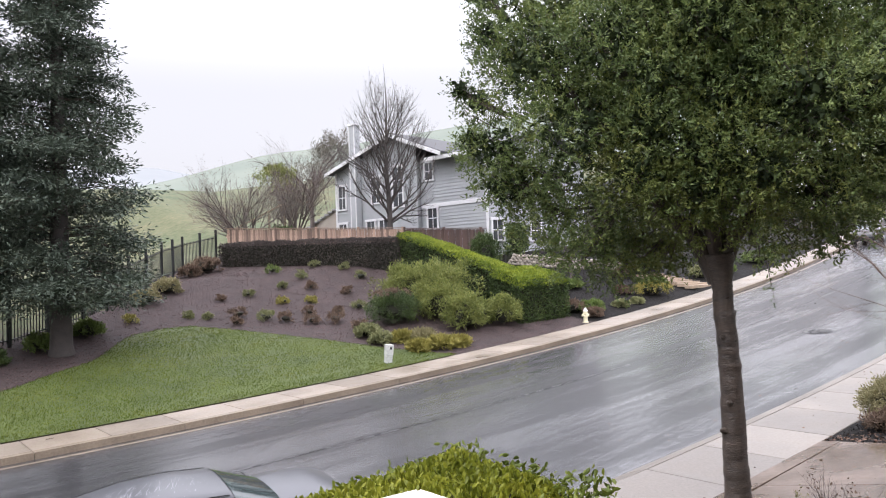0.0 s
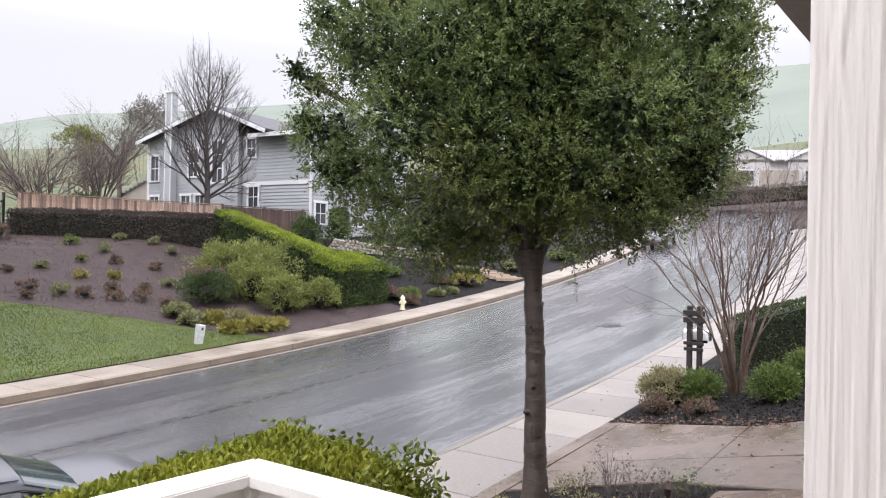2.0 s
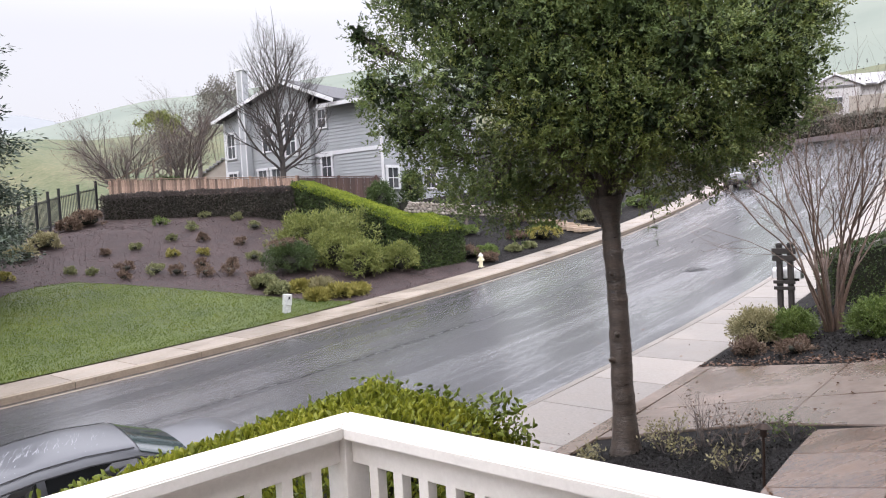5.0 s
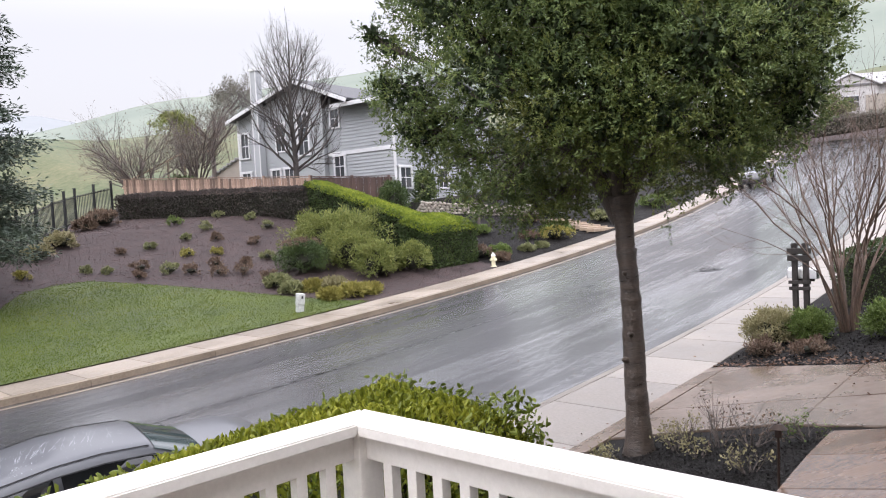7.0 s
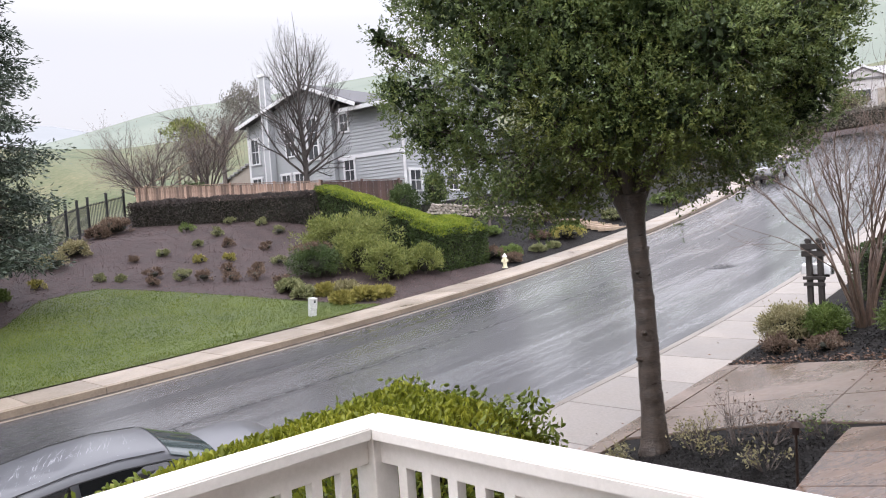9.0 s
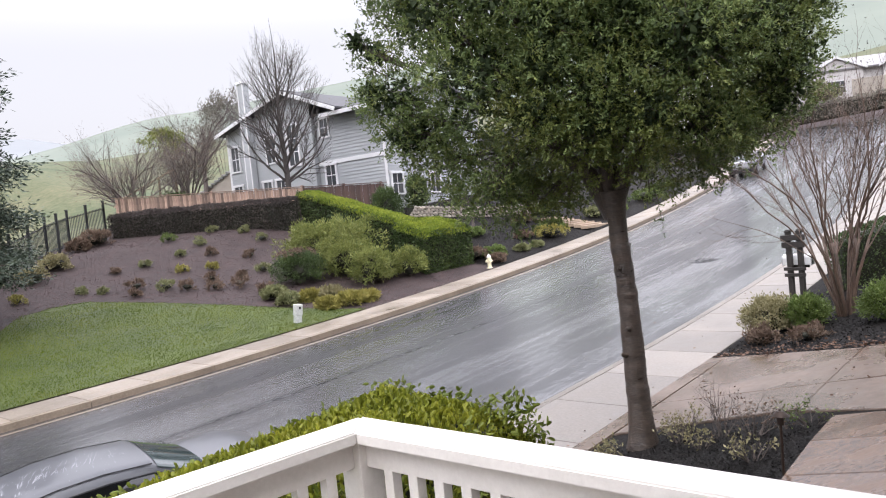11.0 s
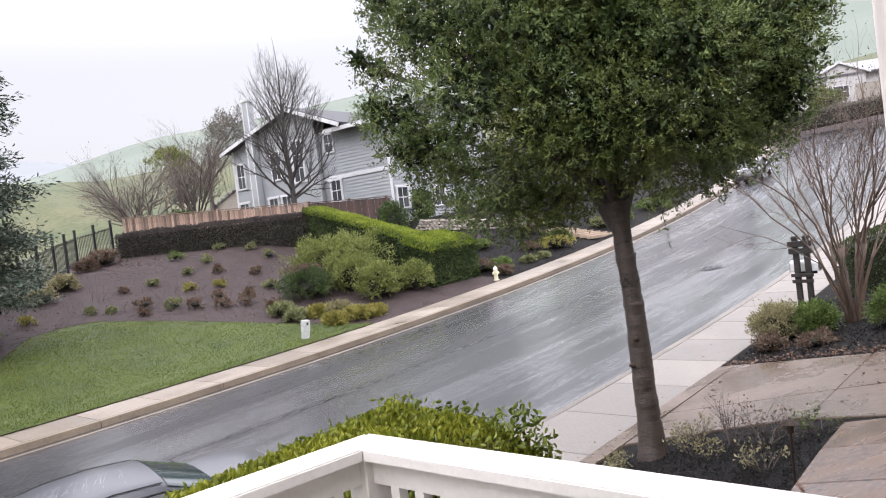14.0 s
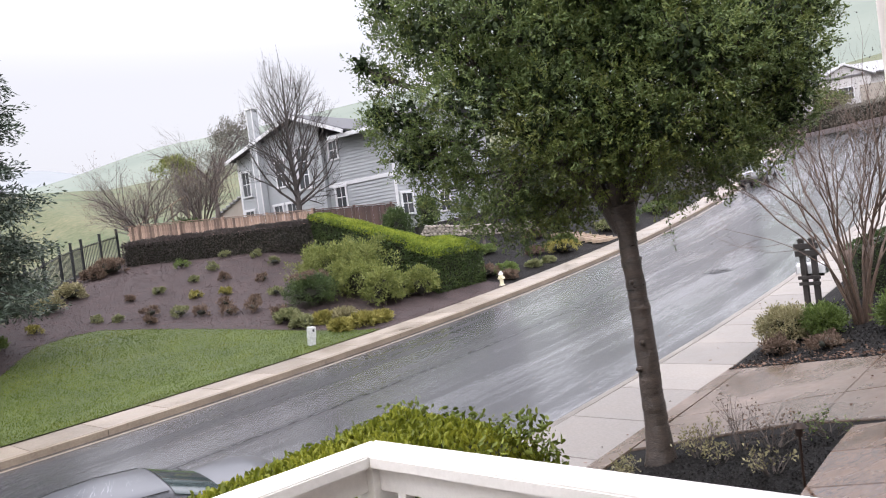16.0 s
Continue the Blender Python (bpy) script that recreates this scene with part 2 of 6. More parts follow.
M_WHITE = surface("white_wood_paint", (0.60, 0.57, 0.53), (0.73, 0.70, 0.66), 2, 50, (0.35, 0.55), 0.08, 0.002)
M_POST = surface("rough_sawn_painted_wood", (0.72, 0.665, 0.615), (0.78, 0.73, 0.685), 1.6, 9, (0.5, 0.65), 0.5, 0.012, stretch=(9, 9, 0.35))
M_SOFFIT = surface("taupe_soffit_paint", (0.30, 0.26, 0.22), (0.40, 0.36, 0.31), 2, 30, (0.6, 0.8), 0.1)
M_FENCE = surface("redwood_board", (0.15, 0.088, 0.064), (0.46, 0.33, 0.255), 1.5, 14, (0.6, 0.85), 0.3, stretch=(6, 6, 0.6), per_object=0.55)
M_FENCED = surface("dark_board", (0.045, 0.026, 0.022), (0.12, 0.072, 0.060), 1.5, 14, (0.6, 0.85), 0.3, stretch=(6, 6, 0.6), per_object=0.2)
M_IRON = surface("black_iron", (0.008, 0.009, 0.010), (0.022, 0.024, 0.026), 4, 40, (0.4, 0.6), 0.1)
M_SIDING = surface("grey_lap_siding", (0.31, 0.325, 0.335), (0.40, 0.415, 0.425), 0.7, 20, (0.6, 0.8), 0.1, per_object=0.05)
M_TRIM = surface("white_trim", (0.60, 0.60, 0.61), (0.70, 0.70, 0.71), 2, 30, (0.5, 0.7), 0.05)
M_ROOF = surface("dark_shingle", (0.045, 0.045, 0.05), (0.11, 0.11, 0.115), 2, 12, (0.7, 0.9), 0.5, per_object=0.15)
M_ROOFP = surface("pale_wet_shingle", (0.20, 0.195, 0.20), (0.30, 0.295, 0.30), 1, 10, (0.5, 0.7), 0.4)
M_PANE = glass_material("window_glass", (0.05, 0.055, 0.06))
M_STONE = surface("fieldstone", (0.20, 0.17, 0.14), (0.46, 0.42, 0.36), 2, 16, (0.6, 0.85), 0.5, 0.02, per_object=0.3)
M_STEP = surface("tan_timber_step", (0.20, 0.145, 0.10), (0.38, 0.30, 0.22), 2, 16, (0.5, 0.75), 0.3, per_object=0.1)
M_CAR = surface("dark_silver_car_paint", (0.058, 0.061, 0.068), (0.082, 0.085, 0.094), 1, 300, (0.42, 0.55), 0.02, 0.001, metal=0.3, coat=0.35)
M_CARGLASS = glass_material("tinted_car_glass", (0.006, 0.007, 0.008), 0.03)
M_SHIELD = glass_material("windscreen_glass", (0.03, 0.045, 0.045), 0.05)
M_RUBBER = surface("black_rubber", (0.010, 0.010, 0.011), (0.022, 0.022, 0.024), 6, 60, (0.6, 0.8), 0.1)
M_CHROME = surface("alloy_metal", (0.5, 0.5, 0.52), (0.6, 0.6, 0.62), 3, 40, (0.2, 0.35), 0.05, metal=1.0)
M_BLACKWOOD = surface("dark_stained_timber", (0.012, 0.010, 0.009), (0.04, 0.032, 0.028), 4, 30, (0.5, 0.7), 0.3)
M_WHITEMETAL = surface("white_enamel", (0.68, 0.68, 0.68), (0.8, 0.8, 0.8), 5, 40, (0.3, 0.5), 0.05)
M_OLDWHITE = surface("weathered_white_plastic", (0.30, 0.31, 0.30), (0.56, 0.57, 0.55), 9, 40, (0.5, 0.7), 0.1)
M_HYDRANT = surface("cream_hydrant_paint", (0.62, 0.57, 0.38), (0.78, 0.74, 0.56), 6, 40, (0.4, 0.6), 0.1)
M_BRONZE = surface("bronze_path_light", (0.020, 0.013, 0.010), (0.055, 0.036, 0.028), 6, 40, (0.35, 0.55), 0.1, metal=0.6)
M_CASTIRON = surface("wet_cast_iron", (0.020, 0.020, 0.022), (0.05, 0.05, 0.052), 8, 60, (0.15, 0.35), 0.3, metal=0.5)
M_HILL = backdrop_material("mist_paled_green_hill", (0.150, 0.170, 0.150), (0.178, 0.196, 0.170), 0.55)
M_FARHILL = backdrop_material("mist_paled_far_hill", (0.195, 0.205, 0.215), (0.21, 0.22, 0.23), 0.7)
M_CREAM = surface("cream_stucco", (0.46, 0.44, 0.43), (0.55, 0.53, 0.52), 0.8, 20, (0.8, 0.95), 0.1)
M_LAMP = surface("red_lamp_lens", (0.25, 0.01, 0.01), (0.4, 0.02, 0.02), 5, 30, (0.15, 0.3), 0.05)
M_WATER = glass_material("rain_water", (0.30, 0.31, 0.33), 0.02)

# ---- building tools ----


def linked(name, me, mat, parent=None, label="", smooth=False):
    for mm in (mat if isinstance(mat, (list, tuple)) else [mat]):
        me.materials.append(mm)
    if smooth:
        me.polygons.foreach_set("use_smooth", [True] * len(me.polygons))
    ob = new(name, me)
    if parent is not None:
        ob.parent = parent
    if label:
        ob["label"] = label
    return ob


def from_lists(name, verts, faces):
    me = bpy.data.meshes.new(name)
    me.from_pydata(verts, [], faces)
    me.update()
    return me


def part(name, bm, mat, parent, label="", smooth=False):
    me = bpy.data.meshes.new(name)
    bm.to_mesh(me)
    bm.free()
    return linked(name, me, mat, parent, label, smooth)


def empty(name, m):
    ob = new(name)
    ob.matrix_world = m
    return ob


def box(bm, size, m=None, bevel=0.0):
    """A box of that size, its middle at the place of m."""
    m = m or Matrix.Identity(4)
    made = bmesh.ops.create_cube(bm, size=1.0, matrix=m @ Matrix.Diagonal((*size, 1)))
    if bevel:
        edges = list({e for v in made["verts"] for e in v.link_edges})
        bmesh.ops.bevel(bm, geom=edges, offset=bevel, segments=2, affect="EDGES", profile=0.6)


def cyl(bm, r1, r2, h, m=None, seg=16):
    """A cone or cylinder that stands on the place of m."""
    m = m or Matrix.Identity(4)
    bmesh.ops.create_cone(bm, cap_ends=True, segments=seg, radius1=r1, radius2=r2, depth=h, matrix=m @ Matrix.Translation((0, 0, h / 2)))


def tube(verts, faces, pts, radii, sides=6):
    """Appends a tapered tube along pts."""
    base = len(verts)
    up = Vector((0.31, 0.17, 0.93))
    for k, p in enumerate(pts):
        d = (Vector(pts[min(k + 1, len(pts) - 1)]) - Vector(pts[max(k - 1, 0)])).normalized()
        a = d.cross(up)
        if a.length < 1e-3:
            a = d.cross(Vector((1, 0, 0)))
        a.normalize()
        b = d.cross(a)
        for j in range(sides):
            w = 2 * math.pi * j / sides
            verts.append(Vector(p) + (a * math.cos(w) + b * math.sin(w)) * radii[k])
    for k in range(len(pts) - 1):
        for j in range(sides):
            i0, i1 = base + k * sides + j, base + k * sides + (j + 1) % sides
            faces.append((i0, i1, i1 + sides, i0 + sides))
    faces.append(tuple(base + (len(pts) - 1) * sides + j for j in range(sides)))


def leaves(name, P, D, size, width, mat, parent, label="", fold=0.18, seed=1, face=None, blunt=False):
    """Many small folded leaves: bases P, directions D, lengths size, width as a share of the length."""
    rng = np.random.default_rng(seed)
    P, D = np.asarray(P, float), np.asarray(D, float)
    N = len(P)
    D = D / (np.linalg.norm(D, axis=1)[:, None] + 1e-9)
    side = np.cross(D, rng.normal(size=(N, 3)) if face is None else np.asarray(face) + 0.55 * rng.normal(size=(N, 3)))
    side /= np.linalg.norm(side, axis=1)[:, None] + 1e-9
    nor = np.cross(D, side)
    L = np.broadcast_to(np.asarray(size, float), (N,))[:, None]
    mid = P + D * L * 0.5
    half = side * L * width * 0.5
    if blunt:
        ring = [P, P + D * L * 0.38 + half * 0.9 + nor * L * fold, P + D * L * 0.76 + half + nor * L * fold * 0.8, P + D * L,
                P + D * L * 0.76 - half + nor * L * fold * 0.8, P + D * L * 0.38 - half * 0.9 + nor * L * fold]
        order = [0, 1, 2, 3, 0, 3, 4, 5]
    else:
        ring = [P, mid + half + nor * L * fold, P + D * L, mid - half + nor * L * fold]
        order = [0, 1, 2, 0, 2, 3]
    V = np.stack(ring, 1)
    k, c = len(ring), len(order)
    me = bpy.data.meshes.new(name)
    me.vertices.add(N * k)
    me.vertices.foreach_set("co", V.reshape(-1))
    idx = np.arange(N)[:, None] * k + np.array(order)
    me.loops.add(N * c)
    me.loops.foreach_set("vertex_index", idx.reshape(-1).astype(np.int32))
    me.polygons.add(N * 2)
    me.polygons.foreach_set("loop_start", np.arange(0, N * c, c // 2, dtype=np.int32))
    me.polygons.foreach_set("loop_total", np.full(N * 2, c // 2, dtype=np.int32))
    me.update()
    me.validate()
    return linked(name, me, mat, parent, label)


def unit(rng, n):
    d = rng.normal(size=(n, 3))
    return d / np.linalg.norm(d, axis=1)[:, None]


# ---- the lie of the land ----
A0 = radians(51.02)
ES, EU = (math.sin(A0), math.cos(A0)), (-math.cos(A0), math.sin(A0))
BEND = 0.0016
NEAR, FAR = 6.83, 16.57          # edges of the asphalt
WALK_NEAR, WALK_FAR = 5.05, 18.2  # backs of the two pavements


def xy(s, v):
    u = v + BEND * s * s * (1 if s > 0 else 0.3)
    return s * ES[0] + u * EU[0], s * ES[1] + u * EU[1]


def sv(x, y):
    s, u = x * ES[0] + y * ES[1], x * EU[0] + y * EU[1]
    return s, u - BEND * s * s * (1 if s > 0 else 0.3)


def street_z(s, v):
    s2 = min(max(s, -10.0), 60.0)
    z = -3.25 + 0.0231 * s2 + 0.0012 * s2 * s2
    z += (s - 60) * 0.167 if s > 60 else 0
    z += (s + 10) * 0.004 if s < -10 else 0
    z -= 0.10 * max(0.0, 11.5 - max(v, NEAR)) * min(1.0, max(0.0, (6.5 - s) / 4.5))
    return z - 0.0153 * (v + BEND * s * s if s < 60 else v + BEND * 3600)


def lerp(x, table):
    for (x0, y0), (x1, y1) in zip(table, table[1:]):
        if x <= x1:
            return y0 + (y1 - y0) * max(0.0, (x - x0)) / (x1 - x0)
    return table[-1][1]


BANK = [(18.2, 0), (19, 0.05), (27, 1.35), (34, 3.1), (42, 3.85), (60, 4.8), (100, 12.4), (200, 20)]
SQUEEZE = [(11, 1.0), (21, 1.45), (40, 1.2)]
YARD = [(0, 0), (4, 0.8), (8, 1.0), (60, 2.0)]


def land(s, v):
    """Height of the ground off the asphalt."""
    z = street_z(s, v) + 0.13
    if v > WALK_FAR:
        return z + lerp(WALK_FAR + (v - WALK_FAR) * lerp(s, SQUEEZE), BANK)
    if v < WALK_NEAR:
        return z + lerp(WALK_NEAR - v, YARD)
    return z


def put(s, v, dz=0.0, rz=0.0):
    """A pose on the ground at (s, v), turned with the street."""
    x, y = xy(s, v)
    return pose(x, y, land(s, v) + dz, 0, 0, rz + 90 - 51.02)


def strip(name, s0, s1, ds, rail, mat, label="", parent=None):
    """A ribbon along the street: rail gives the cross-section as (v, height over the asphalt)."""
    verts, faces, uvs = [], [], []
    n = int(round((s1 - s0) / ds))
    for i in range(n + 1):
        s = s0 + (s1 - s0) * i / n
        for v, h in rail:
            verts.append((*xy(s, v), street_z(s, v) + h))
            uvs.append((s, v))
    k = len(rail)
    for i in range(n):
        for j in range(k - 1):
            a = i * k + j
            faces.append((a, a + k, a + k + 1, a + 1))
    me = from_lists(name, verts, faces)
    lay = me.uv_layers.new(name="UVMap")
    for lp in me.loops:
        lay.data[lp.index].uv = uvs[lp.vertex_index]
    return linked(name, me, mat, parent, label)


def prism(name, loop, z_of, thick, mat, parent=None, label="", bevel=0.012):
    """A slab over the outline loop of (s, v), its top at z_of, with bevelled upper edges."""
    cs = sum(p[0] for p in loop) / len(loop)
    cv = sum(p[1] for p in loop) / len(loop)
    top, mid, low = [], [], []
    for s, v in loop:
        d = math.hypot(s - cs, v - cv)
        f = 1 - bevel / d
        si, vi = cs + (s - cs) * f, cv + (v - cv) * f
        top.append((*xy(si, vi), z_of(si, vi)))
        mid.append((*xy(s, v), z_of(s, v) - bevel))
        low.append((*xy(s, v), z_of(s, v) - thick))
    n = len(loop)
    verts = top + mid + low
    faces = [tuple(range(n))]
    for i in range(n):
        j = (i + 1) % n
        faces.append((i, n + i, n + j, j))
        faces.append((n + i, 2 * n + i, 2 * n + j, n + j))
    me = from_lists(name, verts, faces)
    bm = bmesh.new()
    bm.from_mesh(me)
    bmesh.ops.recalc_face_normals(bm, faces=bm.faces)
    bm.to_mesh(me)
    bm.free()
    return linked(name, me, mat, parent, label)


# ---- ground, street, pavements ----
def ground_sheet():
    ss = [-300, -200, -140, -100, -70, -50] + [-40 + 2 * i for i in range(10)] + [-20 + 0.8 * i for i in range(100)] + [60 + 4 * i for i in range(15)] + [130, 160, 200, 260, 340]
    vs = [-300, -200, -120, -80, -50, -30, -20, -14, -10] + [-8 + 0.5 * i for i in range(26)]
    vs += [5.05, 5.1, 6.4, 7.0, 16.4, 17.0, 18.15, 18.2] + [18.6 + 0.6 * i for i in range(50)] + [50, 54, 58, 63, 70, 80, 95, 120, 150, 200]
    verts, faces, kinds = [], [], []
    for s in ss:
        for v in vs:
            inside = 5.06 < v < 18.19
            z = land(s, v) if not inside else street_z(s, v) - 0.12
            verts.append((*xy(s, v), z))
    k = len(vs)
    for i in range(len(ss) - 1):
        for j in range(k - 1):
            a = i * k + j
            faces.append((a, a + k, a + k + 1, a + 1))
            s, v = (ss[i] + ss[i + 1]) / 2, (vs[j] + vs[j + 1]) / 2
            fence_v = lerp(s, [(-60, 22.5), (3, 27.3), (7, 29.6), (14.5, 39.5), (17, 43), (60, 60)])
            kinds.append(1 if v > fence_v or s < -45 or s > 120 or v < -12 else (2 if v < 5 or (s > 23.2 and v > 18) else 0))
    me = from_lists("ground", verts, faces)
    ob = linked("ground", me, [M_MULCH, M_FIELD, M_DARKMULCH], None, smooth=True)
    me.polygons.foreach_set("material_index", kinds)
    return tagged(ob, "sloping ground of dark bark mulch and rough hill grass", "ground", kind="structure")


ground_sheet()
road = tagged(strip("road", -80, 77, 0.7, [(NEAR - 0.02 + (FAR - NEAR + 0.04) * i / 12, 0.0) for i in range(13)], M_ROAD),
              "wet dark asphalt street climbing the hill, shining with rain", "road", kind="structure")
seam_v = 12.2
tagged(strip("seam", -40, 60, 0.7, [(seam_v - 0.025, 0.004), (seam_v + 0.025, 0.004)], M_SEAL), "dark sealed joint along the asphalt", "seam", kind="structure")
tagged(strip("neighbour_drive", 27, 76, 0.7, [(-6.0, 0.19 + 0.9), (1.05, 0.98), (4.95, 0.19)], M_CONC), "pale wet concrete forecourt of the neighbouring houses", "drive", kind="structure")
gutter_far = tagged(strip("gutter", -40, 75, 0.7, [(FAR - 0.34, 0.004), (FAR + 0.02, -0.006), (FAR + 0.02, -0.1)], M_CURB), "stained concrete gutter beside the asphalt", "gutter", kind="structure")
curb_far = empty("curb", Matrix.Identity(4))
tagged(curb_far, "tan concrete kerb of the far pavement", "kerb", kind="structure")
pavement_far = tagged(empty("pavement", Matrix.Identity(4)), "pale wet concrete pavement beside a lawn and a mulch bank", "pavement", kind="structure")
curb_near = tagged(empty("curb", Matrix.Identity(4)), "pale low rolled concrete kerb", "kerb", kind="structure")
pavement_near = tagged(empty("pavement", Matrix.Identity(4)), "pale wet concrete pavement in front of the houses", "pavement", kind="structure")


# ---- plants ----
def grow(verts, faces, tips, rng, p, d, length, r, level, spread, up, kids, shrink, sides=5, bendy=0.18):
    """A limb and, from it, its finer limbs."""
    n = 4 if level else 3
    pts, rad = [p], [r]
    for k in range(n):
        d = (d + Vector(rng.normal(size=3)) * bendy + Vector((0, 0, up))).normalized()
        p = p + d * (length / n)
        pts.append(p)
        rad.append(r * (1 - 0.45 * (k + 1) / n) if level else r * (1 - 0.8 * (k + 1) / n))
    tube(verts, faces, pts, rad, sides if level > 1 else 3)
    if level == 0:
        tips.append((p, d))
        return
    for k in range(kids):
        f = 0.35 + 0.65 * (k + rng.random()) / kids
        i = min(int(f * n), n - 1)
        q = pts[i].lerp(pts[i + 1], f * n - i)
        side = Vector(rng.normal(size=3))
        nd = (d + (side - d * side.dot(d)).normalized() * spread * (0.7 + 0.6 * rng.random())).normalized()
        grow(verts, faces, tips, rng, q, nd, length * shrink * (0.75 + 0.5 * rng.random()), rad[i + 1] * 0.6, level - 1, spread, up, kids, shrink, sides, bendy)
    grow(verts, faces, tips, rng, p, d, length * shrink, rad[-1] * 0.9, level - 1, spread, up, kids, shrink, sides, bendy)


def bare_tree(name, m, trunk, trunk_r, limbs, limb_len, spread, up, levels, seed, mat, label, kids=4, shrink=0.62, lean=0.5, catkins=0):
    """A leafless tree: short trunk, a fan of limbs, fine twigs."""
    rng = np.random.default_rng(seed)
    t = tagged(empty(name, m), label, "tree")
    v, f, tips = [], [], []
    tube(v, f, [Vector((0, 0, -0.1)), Vector((0.01, 0, trunk * 0.3)), Vector((0.02, 0.01, trunk))], [trunk_r * 1.35, trunk_r, trunk_r * 0.9], 9)
    linked("trunk", from_lists("trunk", v, f), mat, t, smooth=True)
    v, f = [], []
    for k in range(limbs):
        w = 2 * math.pi * (k + 0.5 * rng.random()) / limbs
        out = lean * (0.35 + 0.9 * rng.random())
        d = Vector((math.cos(w) * out, math.sin(w) * out, 1)).normalized()
        grow(v, f, tips, rng, Vector((0.02, 0.01, trunk * (0.82 + 0.16 * rng.random()))), d, limb_len * (0.8 + 0.4 * rng.random()), trunk_r * 0.5, levels, spread, up, kids, shrink, 5, 0.12)
    tagged(linked("branchwork", from_lists("branchwork", v, f), mat, t, smooth=True), kind="stuff")
    if catkins:
        sel = rng.integers(0, len(tips), catkins)
        tagged(leaves("bud_growth", [tips[i][0] for i in sel], unit(rng, catkins), 0.03 + 0.02 * rng.random(catkins), 0.7, M_RUST, t, seed=seed), kind="stuff")
    return t


def blob_points(rng, n, radii, shell=0.55, rough=0.25, freq=1.3, seed=0, floor=-1.0):
    """Points in the outer part of an uneven rounded mass, and the way out at each."""
    d = unit(rng, n)
    d[:, 2] = np.where(d[:, 2] < floor, -d[:, 2], d[:, 2])
    lump = np.array([noise.noise(Vector(q * freq) + Vector((seed * 7.3, 1.7, 3.1))) for q in d])
    r = (1 + rough * lump) * (shell + (1 - shell) * rng.random(n) ** 0.5)
    return d * r[:, None] * np.array(radii), d


def shrub(name, m, radii, count, size, mat, label, seed, lift=None, rough=0.35, freq=1.8, width=0.45, flat=0.0, group="", core=0.62):
    """A rounded shrub: stems, a near-black core painted as inner shade, outer shell of leaves, uneven outline."""
    rng = np.random.default_rng(seed)
    t = tagged(empty(name, m), label, "shrub", group)
    lift = radii[2] * 0.85 if lift is None else lift
    per = 42
    C, DC = blob_points(rng, max(count // per, 6), radii, 0.62, rough, freq, seed, -0.55)
    P = np.repeat(C, per, 0)
    off = rng.normal(size=P.shape) * 0.085 * (min(radii) + 0.25)
    P, D = P + off, np.repeat(DC, per, 0) * 0.5 + off * 5
    count = len(P)
    P[:, 2] = np.maximum(P[:, 2] + lift, 0.0)
    W = D + 0.8 * unit(rng, count) + np.array([0, 0, 0.45])
    leaves("foliage", P, W, size * (0.6 + 0.8 * rng.random(count)), width, mat, t, seed=seed, face=D + np.array([0, 0, 0.6]))
    v, f = [], []
    for k in range(9):
        w = 2 * math.pi * k / 9 + rng.random()
        e = Vector((radii[0] * math.cos(w) * 0.6, radii[1] * math.sin(w) * 0.6, lift + radii[2] * (0.1 + 0.6 * rng.random())))
        tube(v, f, [Vector((0, 0, -0.05)), e * 0.5 + Vector((0, 0, 0.05)), e], [0.018, 0.012, 0.005], 4)
    tagged(linked("stemwork", from_lists("stemwork", v, f), M_TWIG, t), kind="stuff")
    # Near-black solid core, painted as the shade behind the leaves.
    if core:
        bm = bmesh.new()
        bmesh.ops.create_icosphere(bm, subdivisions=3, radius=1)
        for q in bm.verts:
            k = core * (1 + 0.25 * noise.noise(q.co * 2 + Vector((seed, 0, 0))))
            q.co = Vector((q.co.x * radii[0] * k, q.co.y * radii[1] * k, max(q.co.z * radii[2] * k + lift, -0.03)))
        part("inner_shade", bm, M_CORE, t)
    return t


